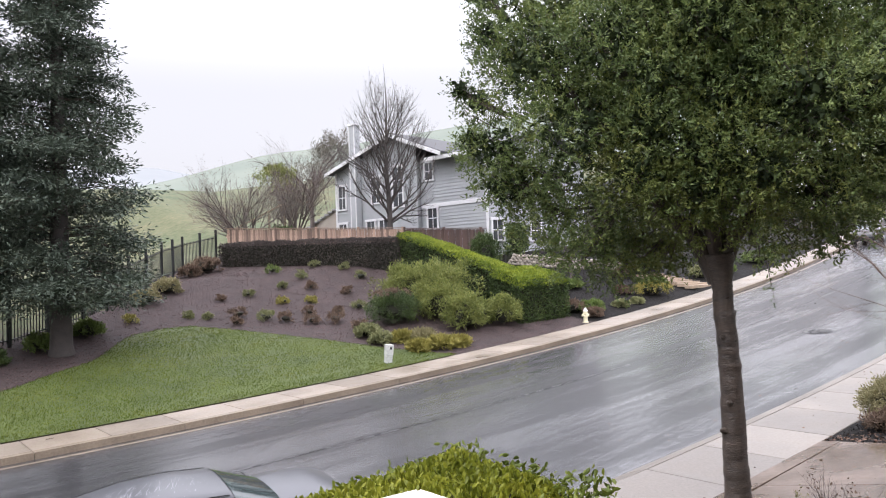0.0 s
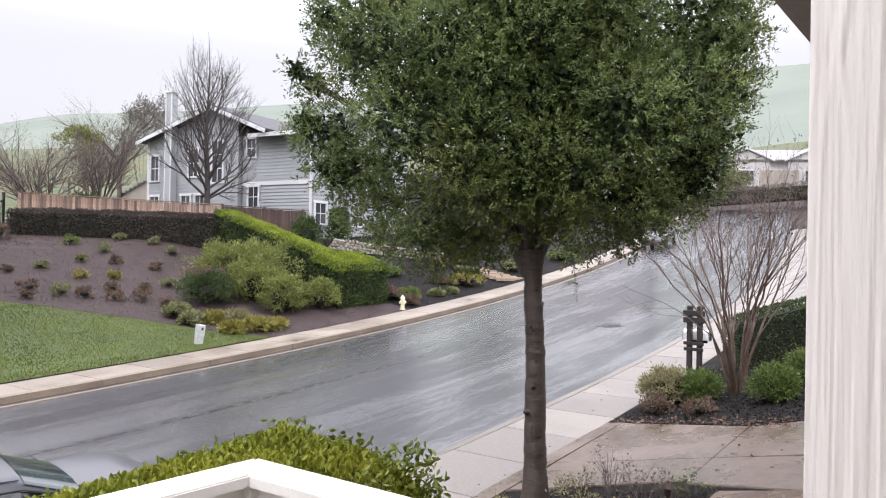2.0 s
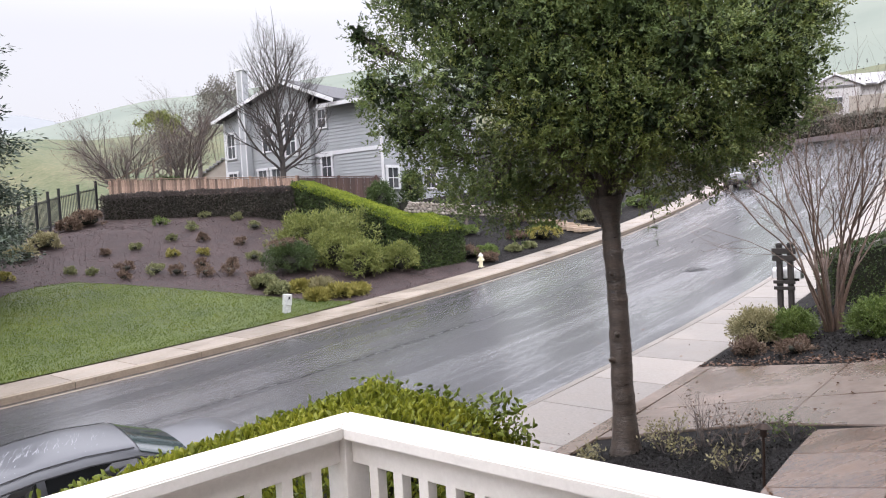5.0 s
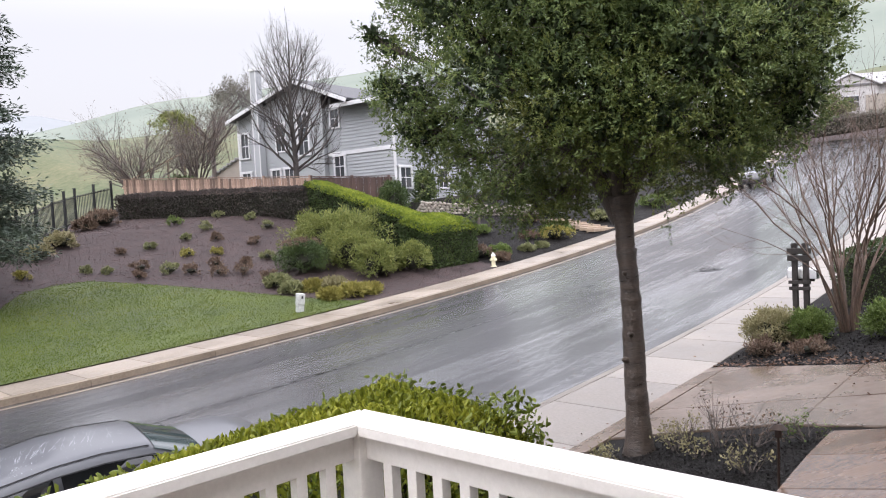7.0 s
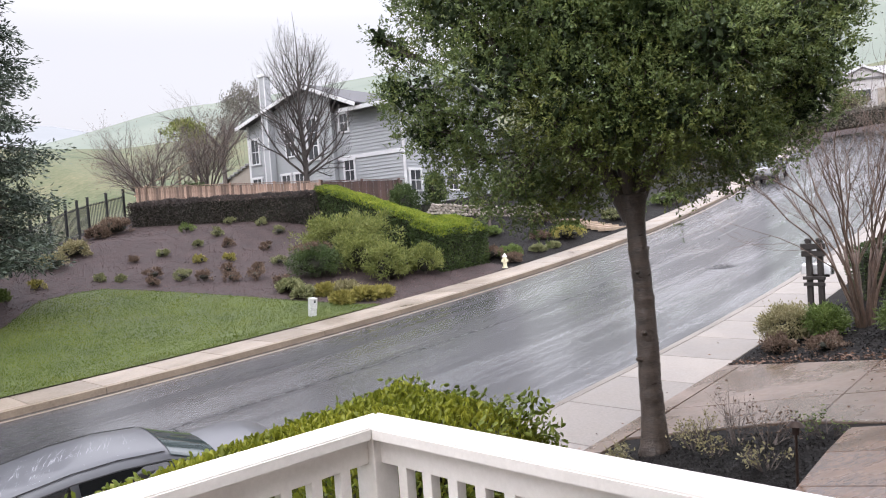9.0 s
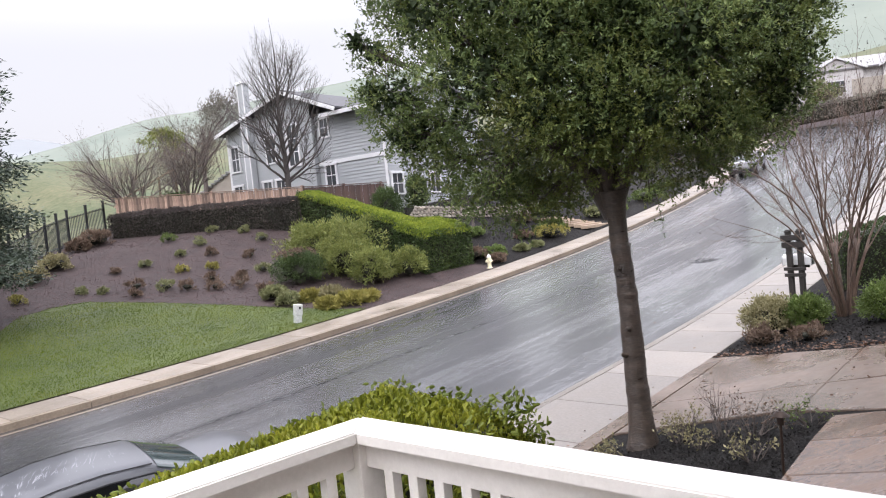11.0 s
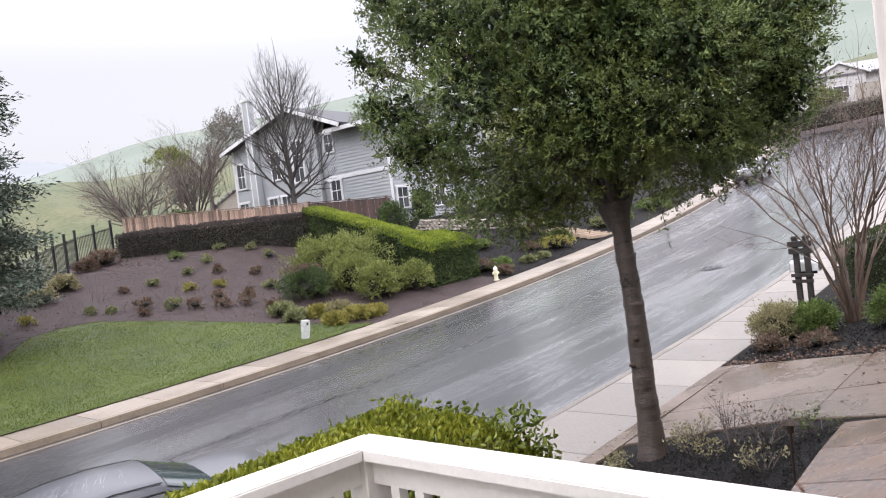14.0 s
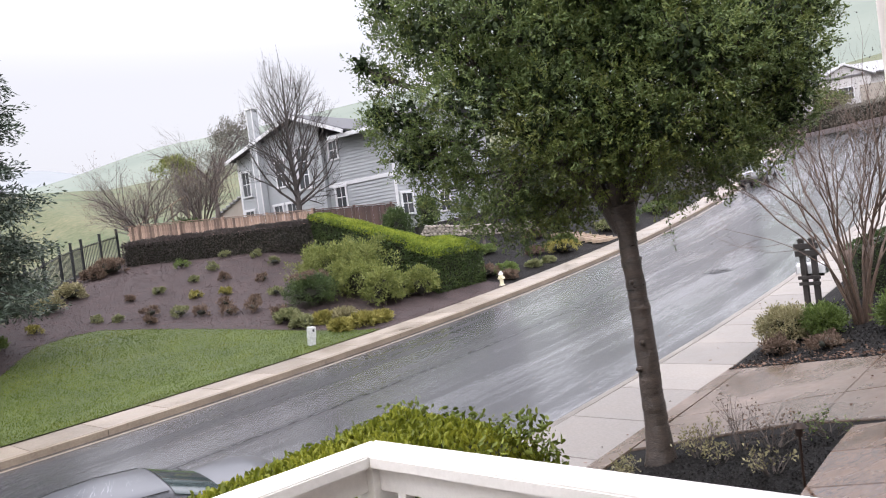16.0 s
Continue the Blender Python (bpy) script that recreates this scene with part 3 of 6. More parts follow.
def clipped_hedge(name, m, length, width, h0, h1, count, size, top_mat, side_mat, label, seed, bumpy=0.08, leafw=0.5, top_share=0.45, slope=0.0, round_end=0.25, cross=0.0, blunt=False):
    """A clipped hedge from x = 0 to length: its height runs from h0 to h1; slope: how the ground falls along it."""
    rng = np.random.default_rng(seed)
    t = tagged(empty(name, m), label, "hedge")
    n_top = int(count * top_share)
    n_side = count - n_top

    def height(x):
        return h0 + (h1 - h0) * x / length

    x, y = rng.random(n_top) * length, (rng.random(n_top) - 0.5) * width
    e = np.minimum(np.minimum(x, length - x) / round_end, (width / 2 - np.abs(y)) / round_end).clip(0, 1)
    lump = np.array([noise.noise(Vector((a * 1.1, b * 1.6, seed))) for a, b in zip(x, y)])
    z = height(x) + slope * x - 0.22 * (1 - e) ** 2 * round_end / 0.25 + bumpy * lump - 0.10 * rng.random(n_top) ** 2 + cross * y
    P = np.stack([x, y, z], 1)
    D = unit(rng, n_top) * 0.7 + np.array([0, 0, 0.95])
    leaves("top_growth", P, D, size * (0.6 + 0.8 * rng.random(n_top)), leafw, top_mat, t, "leaves on the hedge top", seed=seed, blunt=blunt)
    per = 2 * (length + width)
    q = rng.random(n_side) * per
    X, Y, N = np.empty(n_side), np.empty(n_side), np.zeros((n_side, 3))
    a = q < length
    b = (q >= length) & (q < length + width)
    c = (q >= length + width) & (q < 2 * length + width)
    e = q >= 2 * length + width
    X[a], Y[a], N[a, 1] = q[a], -width / 2, -1
    X[b], Y[b], N[b, 0] = length, q[b] - length - width / 2, 1
    X[c], Y[c], N[c, 1] = q[c] - length - width, width / 2, 1
    X[e], Y[e], N[e, 0] = 0, q[e] - 2 * length - width - width / 2, -1
    zf = rng.random(n_side)
    Z = slope * X + cross * Y + zf * (height(X) - 0.03)
    lump = np.array([noise.noise(Vector((i * 1.2, j * 1.2, k * 1.2 + seed))) for i, j, k in zip(X, Y, Z)])
    out = bumpy * lump - 0.10 * rng.random(n_side) - 0.12 * (zf > 0.88) * (zf - 0.88) / 0.12
    P = np.stack([X, Y, Z], 1) + N * out[:, None]
    D = unit(rng, n_side) * 0.9 + N * 0.7 + np.array([0, 0, 0.4])
    leaves("side_growth", P, D, size * (0.6 + 0.8 * rng.random(n_side)), leafw, side_mat, t, seed=seed + 1, blunt=blunt)
    # Near-black block under the leaves paints the shade inside the hedge.
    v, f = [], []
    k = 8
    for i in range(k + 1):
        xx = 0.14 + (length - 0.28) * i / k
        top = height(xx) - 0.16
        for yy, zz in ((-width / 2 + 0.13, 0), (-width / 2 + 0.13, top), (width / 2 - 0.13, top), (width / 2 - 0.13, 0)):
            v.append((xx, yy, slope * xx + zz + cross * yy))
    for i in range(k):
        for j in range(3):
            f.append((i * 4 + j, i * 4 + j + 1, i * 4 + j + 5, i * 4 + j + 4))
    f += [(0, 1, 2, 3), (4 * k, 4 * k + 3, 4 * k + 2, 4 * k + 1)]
    linked("inner_shade", from_lists("inner_shade", v, f), M_CORE, t)
    return t


def conifer(m, height, radius, clear, seed, label):
    """A tall evergreen: straight trunk, level boughs carrying tufts of short needle sprays."""
    rng = np.random.default_rng(seed)
    t = tagged(empty("conifer", m), label, "tree")
    v, f = [], []
    tube(v, f, [Vector((0, 0, -0.2)), Vector((0, 0, 0.25)), Vector((0.02, 0, height * 0.5)), Vector((0, 0, height))], [0.46, 0.34, 0.2, 0.02], 12)
    linked("trunk", from_lists("trunk", v, f), M_PEAR, t, smooth=True)
    v, f, P, D = [], [], [], []
    z = clear
    per = 16
    while z < height - 0.3:
        share = (z - clear) / (height - clear)
        R = radius * (1 - share) ** 0.72 * (0.8 + 0.2 * min(1, share * 8))
        for k in range(6):
            w = rng.random() * 2 * math.pi
            L = R * (0.6 + 0.5 * rng.random())
            zb = z + 0.5 * rng.random()
            d = Vector((math.cos(w), math.sin(w), 0))
            pts = [Vector((0, 0, zb)), d * L * 0.5 + Vector((0, 0, zb + 0.04 * L)), d * L + Vector((0, 0, zb - 0.10 * L))]
            tube(v, f, pts, [0.035, 0.022, 0.006], 4)
            n = int(6 + 34 * L / radius)
            a = 0.25 + 0.75 * rng.random(n) ** 0.75
            wide = 0.30 * L * (1.15 - 0.6 * a)
            c = np.outer(a * L, np.array(d)) + np.array([0, 0, zb]) - np.outer(0.10 * L * a ** 2, [0, 0, 1])
            c += rng.normal(size=(n, 3)) * np.array([0.65, 0.65, 0.22]) * wide[:, None]
            tuft = rng.normal(size=(n, per, 3)) * np.array([0.17, 0.17, 0.085])
            P.append((c[:, None] + tuft).reshape(-1, 3))
            D.append((np.array(d) * 0.45 + tuft * 5 + unit(rng, n * per).reshape(n, per, 3) * 0.5 - np.array([0, 0, 0.15])).reshape(-1, 3))
        z += 0.36
    tagged(linked("branchwork", from_lists("branchwork", v, f), M_BARK, t), kind="stuff")
    P, D = np.concatenate(P), np.concatenate(D)
    leaves("needles", P, D, 0.155 * (0.6 + 0.8 * rng.random(len(P))), 0.36, M_CONIFER, t, fold=0.08, seed=seed, face=np.tile(np.array([0.0, 0.0, 1.0]), (len(P), 1)) + D * 0.3)
    return t


def street_oak():
    """The evergreen tree in the front bed: ringed trunk, forked crown, sprigs of small narrow leaves."""
    base = Vector((3.01, 7.76, land(*sv(3.01, 7.76))))
    t = tagged(empty("evergreen_oak", Matrix.Translation(base)), "evergreen oak with a ringed brown trunk and dense dark crown", "tree")
    rng = np.random.default_rng(11)
    fork = Vector((-0.085, 0.03, 2.80))
    v, f, pts, rad = [], [], [], []
    for k in range(130):
        h = -0.1 + k * 2.96 / 129
        pts.append(Vector((0.02 - 0.105 * h / 2.9 + 0.03 * math.sin(math.pi * h / 2.9) + 0.003 * math.sin(h * 5), 0.015 * math.sin(h * 2), h)))
        r = 0.132 - 0.013 * h + 0.06 * math.exp(-max(h, 0) * 6) + 0.07 * (max(0, h - 2.45) / 0.4) ** 1.5
        for kn, amp in ((0.62, 0.008), (1.05, 0.012), (1.34, 0.010), (1.72, 0.024), (1.98, 0.012), (2.22, 0.026), (2.42, 0.012)):
            r += 0.42 * amp * math.exp(-((h - kn) / 0.04) ** 2)
        rad.append(r)
    tube(v, f, pts, rad, 22)
    for q in v:
        ring = noise.noise(Vector((q.x * 2, q.y * 2, q.z * 26))) * 0.005
        q += Vector((noise.noise(q * 5), noise.noise(q * 5 + Vector((9, 0, 0))), 0)) * 0.009 + Vector((ring * (1 if q.x > 0 else -1), -ring, 0))
    linked("trunk", from_lists("trunk", v, f), M_TRUNK, t, smooth=True)
    for kh, kw in ((1.05, 2.9), (1.72, 0.2), (2.24, -0.3), (1.34, 3.6), (2.0, 3.3)):
        c = Vector((math.cos(kw + 0.75) * 0.085 - 0.03, math.sin(kw + 0.75) * 0.085, kh))
        o = Vector((math.cos(kw + 0.75), math.sin(kw + 0.75), 0.3))
        v, f = [], []
        tube(v, f, [c, c + o * 0.045, c + o * 0.065], [0.036, 0.027, 0.012], 8)
        linked("branch_stub", from_lists("branch_stub", v, f), M_TRUNK, t, "cut branch stub", smooth=True)
    # limbs run to the middles of the leaf masses: sideways, away from the porch, height, radius
    right = Vector((0.93, -0.36, 0))
    away = Vector((0.36, 0.93, 0))
    masses = []
    for a, b, h, r in ((-2.45, 0.0, 4.15, 0.48), (-2.05, 0.2, 3.75, 0.5), (-1.75, -0.4, 4.95, 0.75), (-1.5, 0.0, 3.35, 0.55), (-1.2, -0.4, 3.2, 0.42), (-1.3, -0.6, 4.1, 0.7), (-0.8, 0.3, 3.25, 0.42),
                       (-1.0, 0.2, 3.0, 0.36), (-0.75, -0.8, 3.7, 0.45), (-0.95, 0.9, 4.9, 0.7), (-1.2, 0.5, 5.7, 0.95), (-0.7, -0.6, 5.2, 0.75), (-1.85, 0.0, 5.75, 0.7), (-2.2, 0.2, 5.2, 0.5),
                       (-0.25, 0.5, 3.1, 0.36), (0.35, -0.9, 3.6, 0.4), (0.45, 0.9, 3.5, 0.45), (0.1, -0.9, 5.15, 0.65), (0.3, 0.5, 5.7, 0.95), (-0.1, 0.9, 5.0, 0.6),
                       (-0.15, -0.8, 3.5, 0.38), (0.2, -0.75, 3.3, 0.32), (-0.5, -0.7, 3.4, 0.4), (0.2, -0.85, 4.1, 0.42), (0.25, -0.5, 4.6, 0.45), (-0.25, -0.7, 4.75, 0.42), (0.0, -0.5, 5.7, 0.7), (-0.3, 0.2, 4.9, 0.5),
                       (0.8, -0.9, 4.2, 0.7), (0.85, 0.9, 4.5, 0.75), (0.95, -0.3, 3.5, 0.5), (1.2, 0.5, 5.2, 0.9), (1.35, -0.5, 4.4, 0.7), (1.35, 0.3, 3.6, 0.42), (1.05, 0.0, 3.25, 0.36),
                       (1.6, 0.1, 4.3, 0.5), (1.85, 0.2, 4.85, 0.45), (1.6, -0.2, 5.4, 0.7), (0.7, -0.3, 6.2, 0.95), (-0.5, 0.2, 6.4, 1.0), (0.6, 0.2, 3.1, 0.34), (-0.55, 0.1, 2.95, 0.32),
                       (1.7, 0.1, 3.95, 0.36), (2.05, 0.0, 4.7, 0.3), (-2.65, 0.1, 4.75, 0.2), (-2.85, 0.0, 4.9, 0.12), (-2.5, 0.0, 5.5, 0.26), (-2.75, 0.1, 4.3, 0.2), (-2.5, 0.0, 5.95, 0.22),
                       (-2.3, -0.1, 3.7, 0.35), (0.65, -0.5, 4.9, 0.55), (1.0, 0.1, 4.2, 0.65), (-1.4, 0.1, 4.6, 0.7), (-0.85, 0.0, 4.25, 0.34), (1.9, 0.0, 5.2, 0.4),
                       (1.92, 0.0, 4.15, 0.30), (1.82, 0.0, 3.82, 0.32), (1.7, 0.1, 3.55, 0.28), (1.45, 0.0, 3.3, 0.28), (1.98, 0.1, 4.5, 0.32), (1.0, 0.1, 3.05, 0.22), (-0.25, -0.9, 3.95, 0.4), (0.05, -1.0, 3.75, 0.36), (-0.6, -1.0, 4.1, 0.36), (0.0, -1.0, 4.35, 0.36), (2.1, 0.0, 5.2, 0.36), (2.1, 0.0, 5.7, 0.36),
                       (-0.5, -1.0, 4.5, 0.5), (-0.1, -1.1, 4.95, 0.5), (-0.4, -1.0, 5.5, 0.6), (0.4, -1.1, 5.6, 0.55), (-1.0, -0.9, 4.9, 0.5), (0.35, -1.0, 4.5, 0.4), (-0.2, -1.0, 6.1, 0.6), (0.7, -0.9, 5.2, 0.5),
                       (-1.5, -0.2, 2.98, 0.42), (-1.1, 0.0, 2.8, 0.36), (-1.95, 0.0, 3.3, 0.42), (-0.75, 0.0, 2.85, 0.3), (0.3, -0.5, 3.0, 0.26), (0.95, -0.4, 3.35, 0.42), (-0.3, -0.5, 3.2, 0.32)):
        masses.append((right * a + away * b + Vector((0, 0, h)), r * 0.88))
    v, f = [], []
    for a, b, h, mid_a, mid_h, r in ((-1.15, -0.25, 4.0, -0.55, 3.32, 0.085), (0.75, -0.1, 4.1, 0.28, 3.25, 0.08), (0.1, 0.7, 4.6, 0.0, 3.5, 0.075), (-0.35, -0.5, 4.6, -0.15, 3.5, 0.06)):
        e, mid = right * a + away * b + Vector((0, 0, h)), right * mid_a + away * b * 0.4 + Vector((0, 0, mid_h))
        tube(v, f, [fork - Vector((0, 0, 0.22)), fork.lerp(mid, 0.45) + Vector((0, 0, 0.03)), mid, mid.lerp(e, 0.5) + right * 0.03, e], [0.10, 0.9 * r + 0.02, r * 0.9, r * 0.72, r * 0.5], 10)
    for c, r in masses:
        start = fork + Vector((0, 0, 0.2 + 0.9 * rng.random()))
        mid = start.lerp(c, 0.5) + Vector((0, 0, -0.1 if c.z > 3.8 else 0.2))
        tube(v, f, [start, mid, c], [0.016, 0.011, 0.006], 5)
        for k in range(9):
            q = c + Vector(unit(rng, 1)[0]) * r * 0.85
            tube(v, f, [mid.lerp(c, 0.6), c.lerp(q, 0.5), q], [0.010, 0.007, 0.003], 3)
    tagged(linked("branchwork", from_lists("branchwork", v, f), M_BARK, t, smooth=True), kind="stuff")
    # Larger leaves inside each mass, coloured dark to paint the crown's inner shade.
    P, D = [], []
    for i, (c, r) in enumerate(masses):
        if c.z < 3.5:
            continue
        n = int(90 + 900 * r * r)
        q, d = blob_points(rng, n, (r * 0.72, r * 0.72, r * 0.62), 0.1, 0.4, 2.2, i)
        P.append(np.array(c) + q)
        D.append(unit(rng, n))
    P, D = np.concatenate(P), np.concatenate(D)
    tagged(leaves("inner_shade", P, D, 0.085 * (0.7 + 0.6 * rng.random(len(P))), 0.6, M_SHADE, t, "leaves inside the crown, coloured dark as shade", seed=9), kind="stuff")
    P, D, FN, young = [], [], [], []
    per = 15
    for i, (c, r) in enumerate(masses):
        low = c.z < 3.75 and abs(c.dot(right)) < 0.8 and c.dot(away) < 0.4
        n = int(1000 * r ** 1.75)
        cc, cd = blob_points(rng, n, (r, r, r * 0.88), 0.55, 0.6, 2.6, i)
        stem = cd * 0.75 + unit(rng, n) * 0.65 + np.array([0, 0, 0.22])
        stem /= np.linalg.norm(stem, axis=1)[:, None]
        along = rng.random((n, per, 1)) * (0.11 + 0.11 * rng.random((n, 1, 1)))
        P.append((np.array(c) + cc[:, None] + stem[:, None] * along + rng.normal(size=(n, per, 3)) * 0.012).reshape(-1, 3))
        D.append((stem[:, None] * 0.75 + unit(rng, n * per).reshape(n, per, 3) * 0.8).reshape(-1, 3))
        FN.append(np.repeat(cd * 0.6 + np.array([0, 0, 0.9]), per, 0))
        young.append(np.repeat(rng.random(n) < (0.8 if low else 0.13), per))
    # single sprays that reach out past the crown
    for a, b, h, ea, eh in ((-2.4, 0.0, 4.7, -3.0, 5.02), (-2.4, 0.0, 4.9, -2.75, 5.5), (-2.3, 0.0, 5.3, -2.72, 5.9), (-2.4, 0.0, 4.4, -2.95, 4.65), (2.0, 0.0, 5.2, 2.45, 5.6), (2.0, 0.0, 4.6, 2.4, 4.9), (1.02, 0.0, 3.1, 1.06, 2.72), (0.32, 0.0, 3.1, 0.45, 2.34), (0.5, -0.2, 3.05, 0.62, 2.75)):
        p0, p1 = right * a + away * b + Vector((0, 0, h)), right * ea + away * b + Vector((0, 0, eh))
        v, f = [], []
        tube(v, f, [p0, p0.lerp(p1, 0.55) + Vector((0, 0, 0.04)), p1], [0.008, 0.005, 0.002], 4)
        linked("spray_twig", from_lists("spray_twig", v, f), M_BARK, t)
        n = 70
        P.append(np.array(p0) + np.array(p1 - p0) * (0.25 + 0.75 * rng.random((n, 1))) + rng.normal(size=(n, 3)) * 0.035)
        D.append(np.tile(np.array((p1 - p0).normalized()), (n, 1)) * 0.6 + unit(rng, n))
        FN.append(unit(rng, n))
        young.append(np.full(n, False))
    P, D = np.concatenate(P), np.concatenate(D)
    FN, young = np.concatenate(FN), np.concatenate(young)
    size = 0.044 * (0.6 + 0.7 * rng.random(len(P)))
    old = ~young
    leaves("crown", P[old], D[old], size[old], 0.40, M_OAK, t, "dark green small leaves", fold=0.1, seed=5, face=FN[old])
    leaves("lower_crown", P[young], D[young], size[young], 0.40, M_OAKNEW, t, "yellow-green young leaves", fold=0.1, seed=6, face=FN[young])
    return t


street_oak()
conifer(put(5.4, 25.8), 15.5, 3.3, 1.5, 21, "tall dark blue-green conifer at the edge of a lawn")
conifer(put(2.6, 26.6), 16.5, 3.1, 1.8, 22, "tall dark blue-green conifer beside an iron fence")

# ---- bank across the street ----
def between(a, b):
    """Pose at ground point a = (s, v) whose x axis points at b, with the distance and the rise of the ground."""
    (x0, y0), (x1, y1) = xy(*a), xy(*b)
    z0, z1 = land(*a), land(*b)
    ln = math.hypot(x1 - x0, y1 - y0)
    return pose(x0, y0, z0, 0, 0, math.degrees(math.atan2(y1 - y0, x1 - x0))), ln, (z1 - z0) / ln


m, ln, sl = between((20.7, 27.9), (15.3, 36.5))
clipped_hedge("dark_hedge", m, ln, 0.9, 1.55, 1.15, 16000, 0.11, M_DARKHEDGE, M_DARKHEDGE, "dark brown leafless clipped hedge below a board fence", 31, 0.10, 0.4, 0.35, sl)
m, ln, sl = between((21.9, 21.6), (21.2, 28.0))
clipped_hedge("clipped_hedge", m, ln, 1.5, 1.6, 1.75, 30000, 0.09, M_TOPIARY, M_TOPDARK, "long clipped hedge with a yellow-green top", 32, 0.07, 0.5, 0.45, sl)
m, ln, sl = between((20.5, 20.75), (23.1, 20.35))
clipped_hedge("clipped_hedge", m, ln, 1.9, 1.72, 1.72, 24000, 0.09, M_TOPIARY, M_TOPDARK, "block of clipped hedge with a yellow-green top", 33, 0.07, 0.5, 0.5, sl, 0.3, 0.27)
shrub("round_bush", put(16.35, 22.8), (0.98, 0.95, 0.62), 9000, 0.07, M_TOPDARK, "low dark rounded bush with rusty tips", 41, rough=0.25)
shrub("round_bush_tips", put(16.4, 22.85, 0.98), (0.75, 0.72, 0.16), 1500, 0.06, M_RUST, "rusty winter tips over a dark rounded bush", 47, lift=0.12, core=0)
for s, v, rx, rz, n, sd, what in ((18.25, 24.1, 1.15, 0.95, 9000, 42, "large loose olive-green shrub on the bank"), (18.95, 22.9, 1.15, 0.95, 9000, 43, "large loose olive-green shrub on the bank"),
                                  (18.2, 22.1, 0.95, 0.75, 7000, 48, "loose olive-green shrub on the bank"), (18.05, 20.5, 0.62, 0.66, 5000, 44, "loose olive-green shrub beside the pavement"),
                                  (18.95, 20.7, 0.52, 0.48, 3500, 45, "low loose olive-green shrub beside the pavement"), (19.75, 20.1, 0.58, 0.5, 3500, 46, "low loose olive-green shrub at the hedge's foot")):
    shrub("olive_shrub", put(s, v), (rx, rx * 0.95, rz), n, 0.12, M_OLIVE, what, sd, rough=0.9, freq=3.2, width=0.26)
for s, v, r, mm, sd in ((15.61, 31.5, 0.30, M_BUSH, 1), (16.27, 29.9, 0.3, M_SAGE, 2), (17.65, 31.2, 0.28, M_SAGE, 3), (12.74, 26.35, 0.34, M_SAGE, 4),
                        (14.17, 27.65, 0.24, M_YELLOW, 5), (15.1, 27.0, 0.24, M_YELLOW, 6), (18.48, 29.7, 0.26, M_SAGE, 7), (18.44, 28.15, 0.32, M_SAGE, 8),
                        (12.0, 27.3, 0.36, M_RUST, 9), (13.2, 25.6, 0.34, M_RUST, 10), (13.9, 24.7, 0.32, M_RUST, 11), (14.6, 24.2, 0.36, M_RUST, 12),
                        (11.0, 27.9, 0.2, M_SAGE, 13), (10.4, 28.4, 0.2, M_SAGE, 14), (14.4, 25.9, 0.3, M_RUST, 15), (15.3, 25.2, 0.28, M_RUST, 16),
                        (16.0, 28.4, 0.26, M_RUST, 17), (17.0, 27.0, 0.28, M_RUST, 18), (13.4, 29.4, 0.22, M_SAGE, 19), (8.3, 28.6, 0.26, M_YELLOW, 20),
                        (12.3, 29.6, 0.2, M_RUST, 21), (15.0, 29.3, 0.22, M_SAGE, 22), (16.4, 25.3, 0.3, M_SAGE, 23), (11.6, 26.6, 0.24, M_RUST, 24), (14.9, 22.9, 0.3, M_RUST, 25)):
    kind = {M_BUSH: "small green tuft in the mulch", M_SAGE: "small grey-green sage tuft in the mulch", M_YELLOW: "small yellow-green tuft in the mulch", M_RUST: "small rusty brown tuft in the mulch"}[mm]
    shrub("bank_plant", put(s, v), (r * 0.95, r * 0.95, r * 0.55), 700, 0.08, mm, kind, 60 + sd, rough=0.5, group="small plants on the bank", core=0.5, width=0.3)
for s, v, r, sd in ((15.9, 19.3, 0.42, 1), (15.0, 19.5, 0.3, 2), (15.8, 20.4, 0.4, 3), (16.6, 19.2, 0.28, 4), (15.2, 20.8, 0.3, 5)):
    shrub("ornamental_grass", put(s, v), (r, r, r * 0.36), 1900, 0.20, M_YELLOW if sd != 3 else M_DRY, "arching clump of yellow-green grass by the pavement", 90 + sd, width=0.09, core=0.4)
for s, v, r, mm, sd in ((13.8, 35.0, 0.75, M_RUST, 1), (12.8, 34.5, 0.5, M_RUST, 2), (10.9, 32.2, 0.6, M_DRY, 3), (9.6, 30.9, 0.5, M_DRY, 4), (6.6, 27.6, 0.5, M_BUSH, 5), (5.0, 26.6, 0.45, M_BUSH, 6), (3.4, 25.4, 0.4, M_TOPDARK, 7), (14.4, 20.9, 0.35, M_SAGE, 8), (14.5, 21.9, 0.4, M_SAGE, 9)):
    shrub("low_bush", put(s, v), (r, r, r * 0.55), 2200, 0.10, mm, {M_RUST: "low reddish bush by the iron fence", M_DRY: "low tan bush by the iron fence", M_BUSH: "low green bush under the conifers", M_TOPDARK: "low dark bush under the conifers", M_SAGE: "low grey-green bush near the lawn"}[mm], 110 + sd)

# lawn
LAWN = [(-14.0, 19.2), (-4.0, 20.2), (1.0, 21.4), (3.25, 22.5), (4.8, 23.4), (5.98, 24.4), (6.9, 25.7), (7.9, 27.0), (9.0, 27.5), (10.2, 27.15), (11.2, 26.0), (11.95, 24.6), (12.7, 23.0), (13.5, 21.55), (14.4, 20.2), (15.3, 18.7), (15.6, 18.25)]


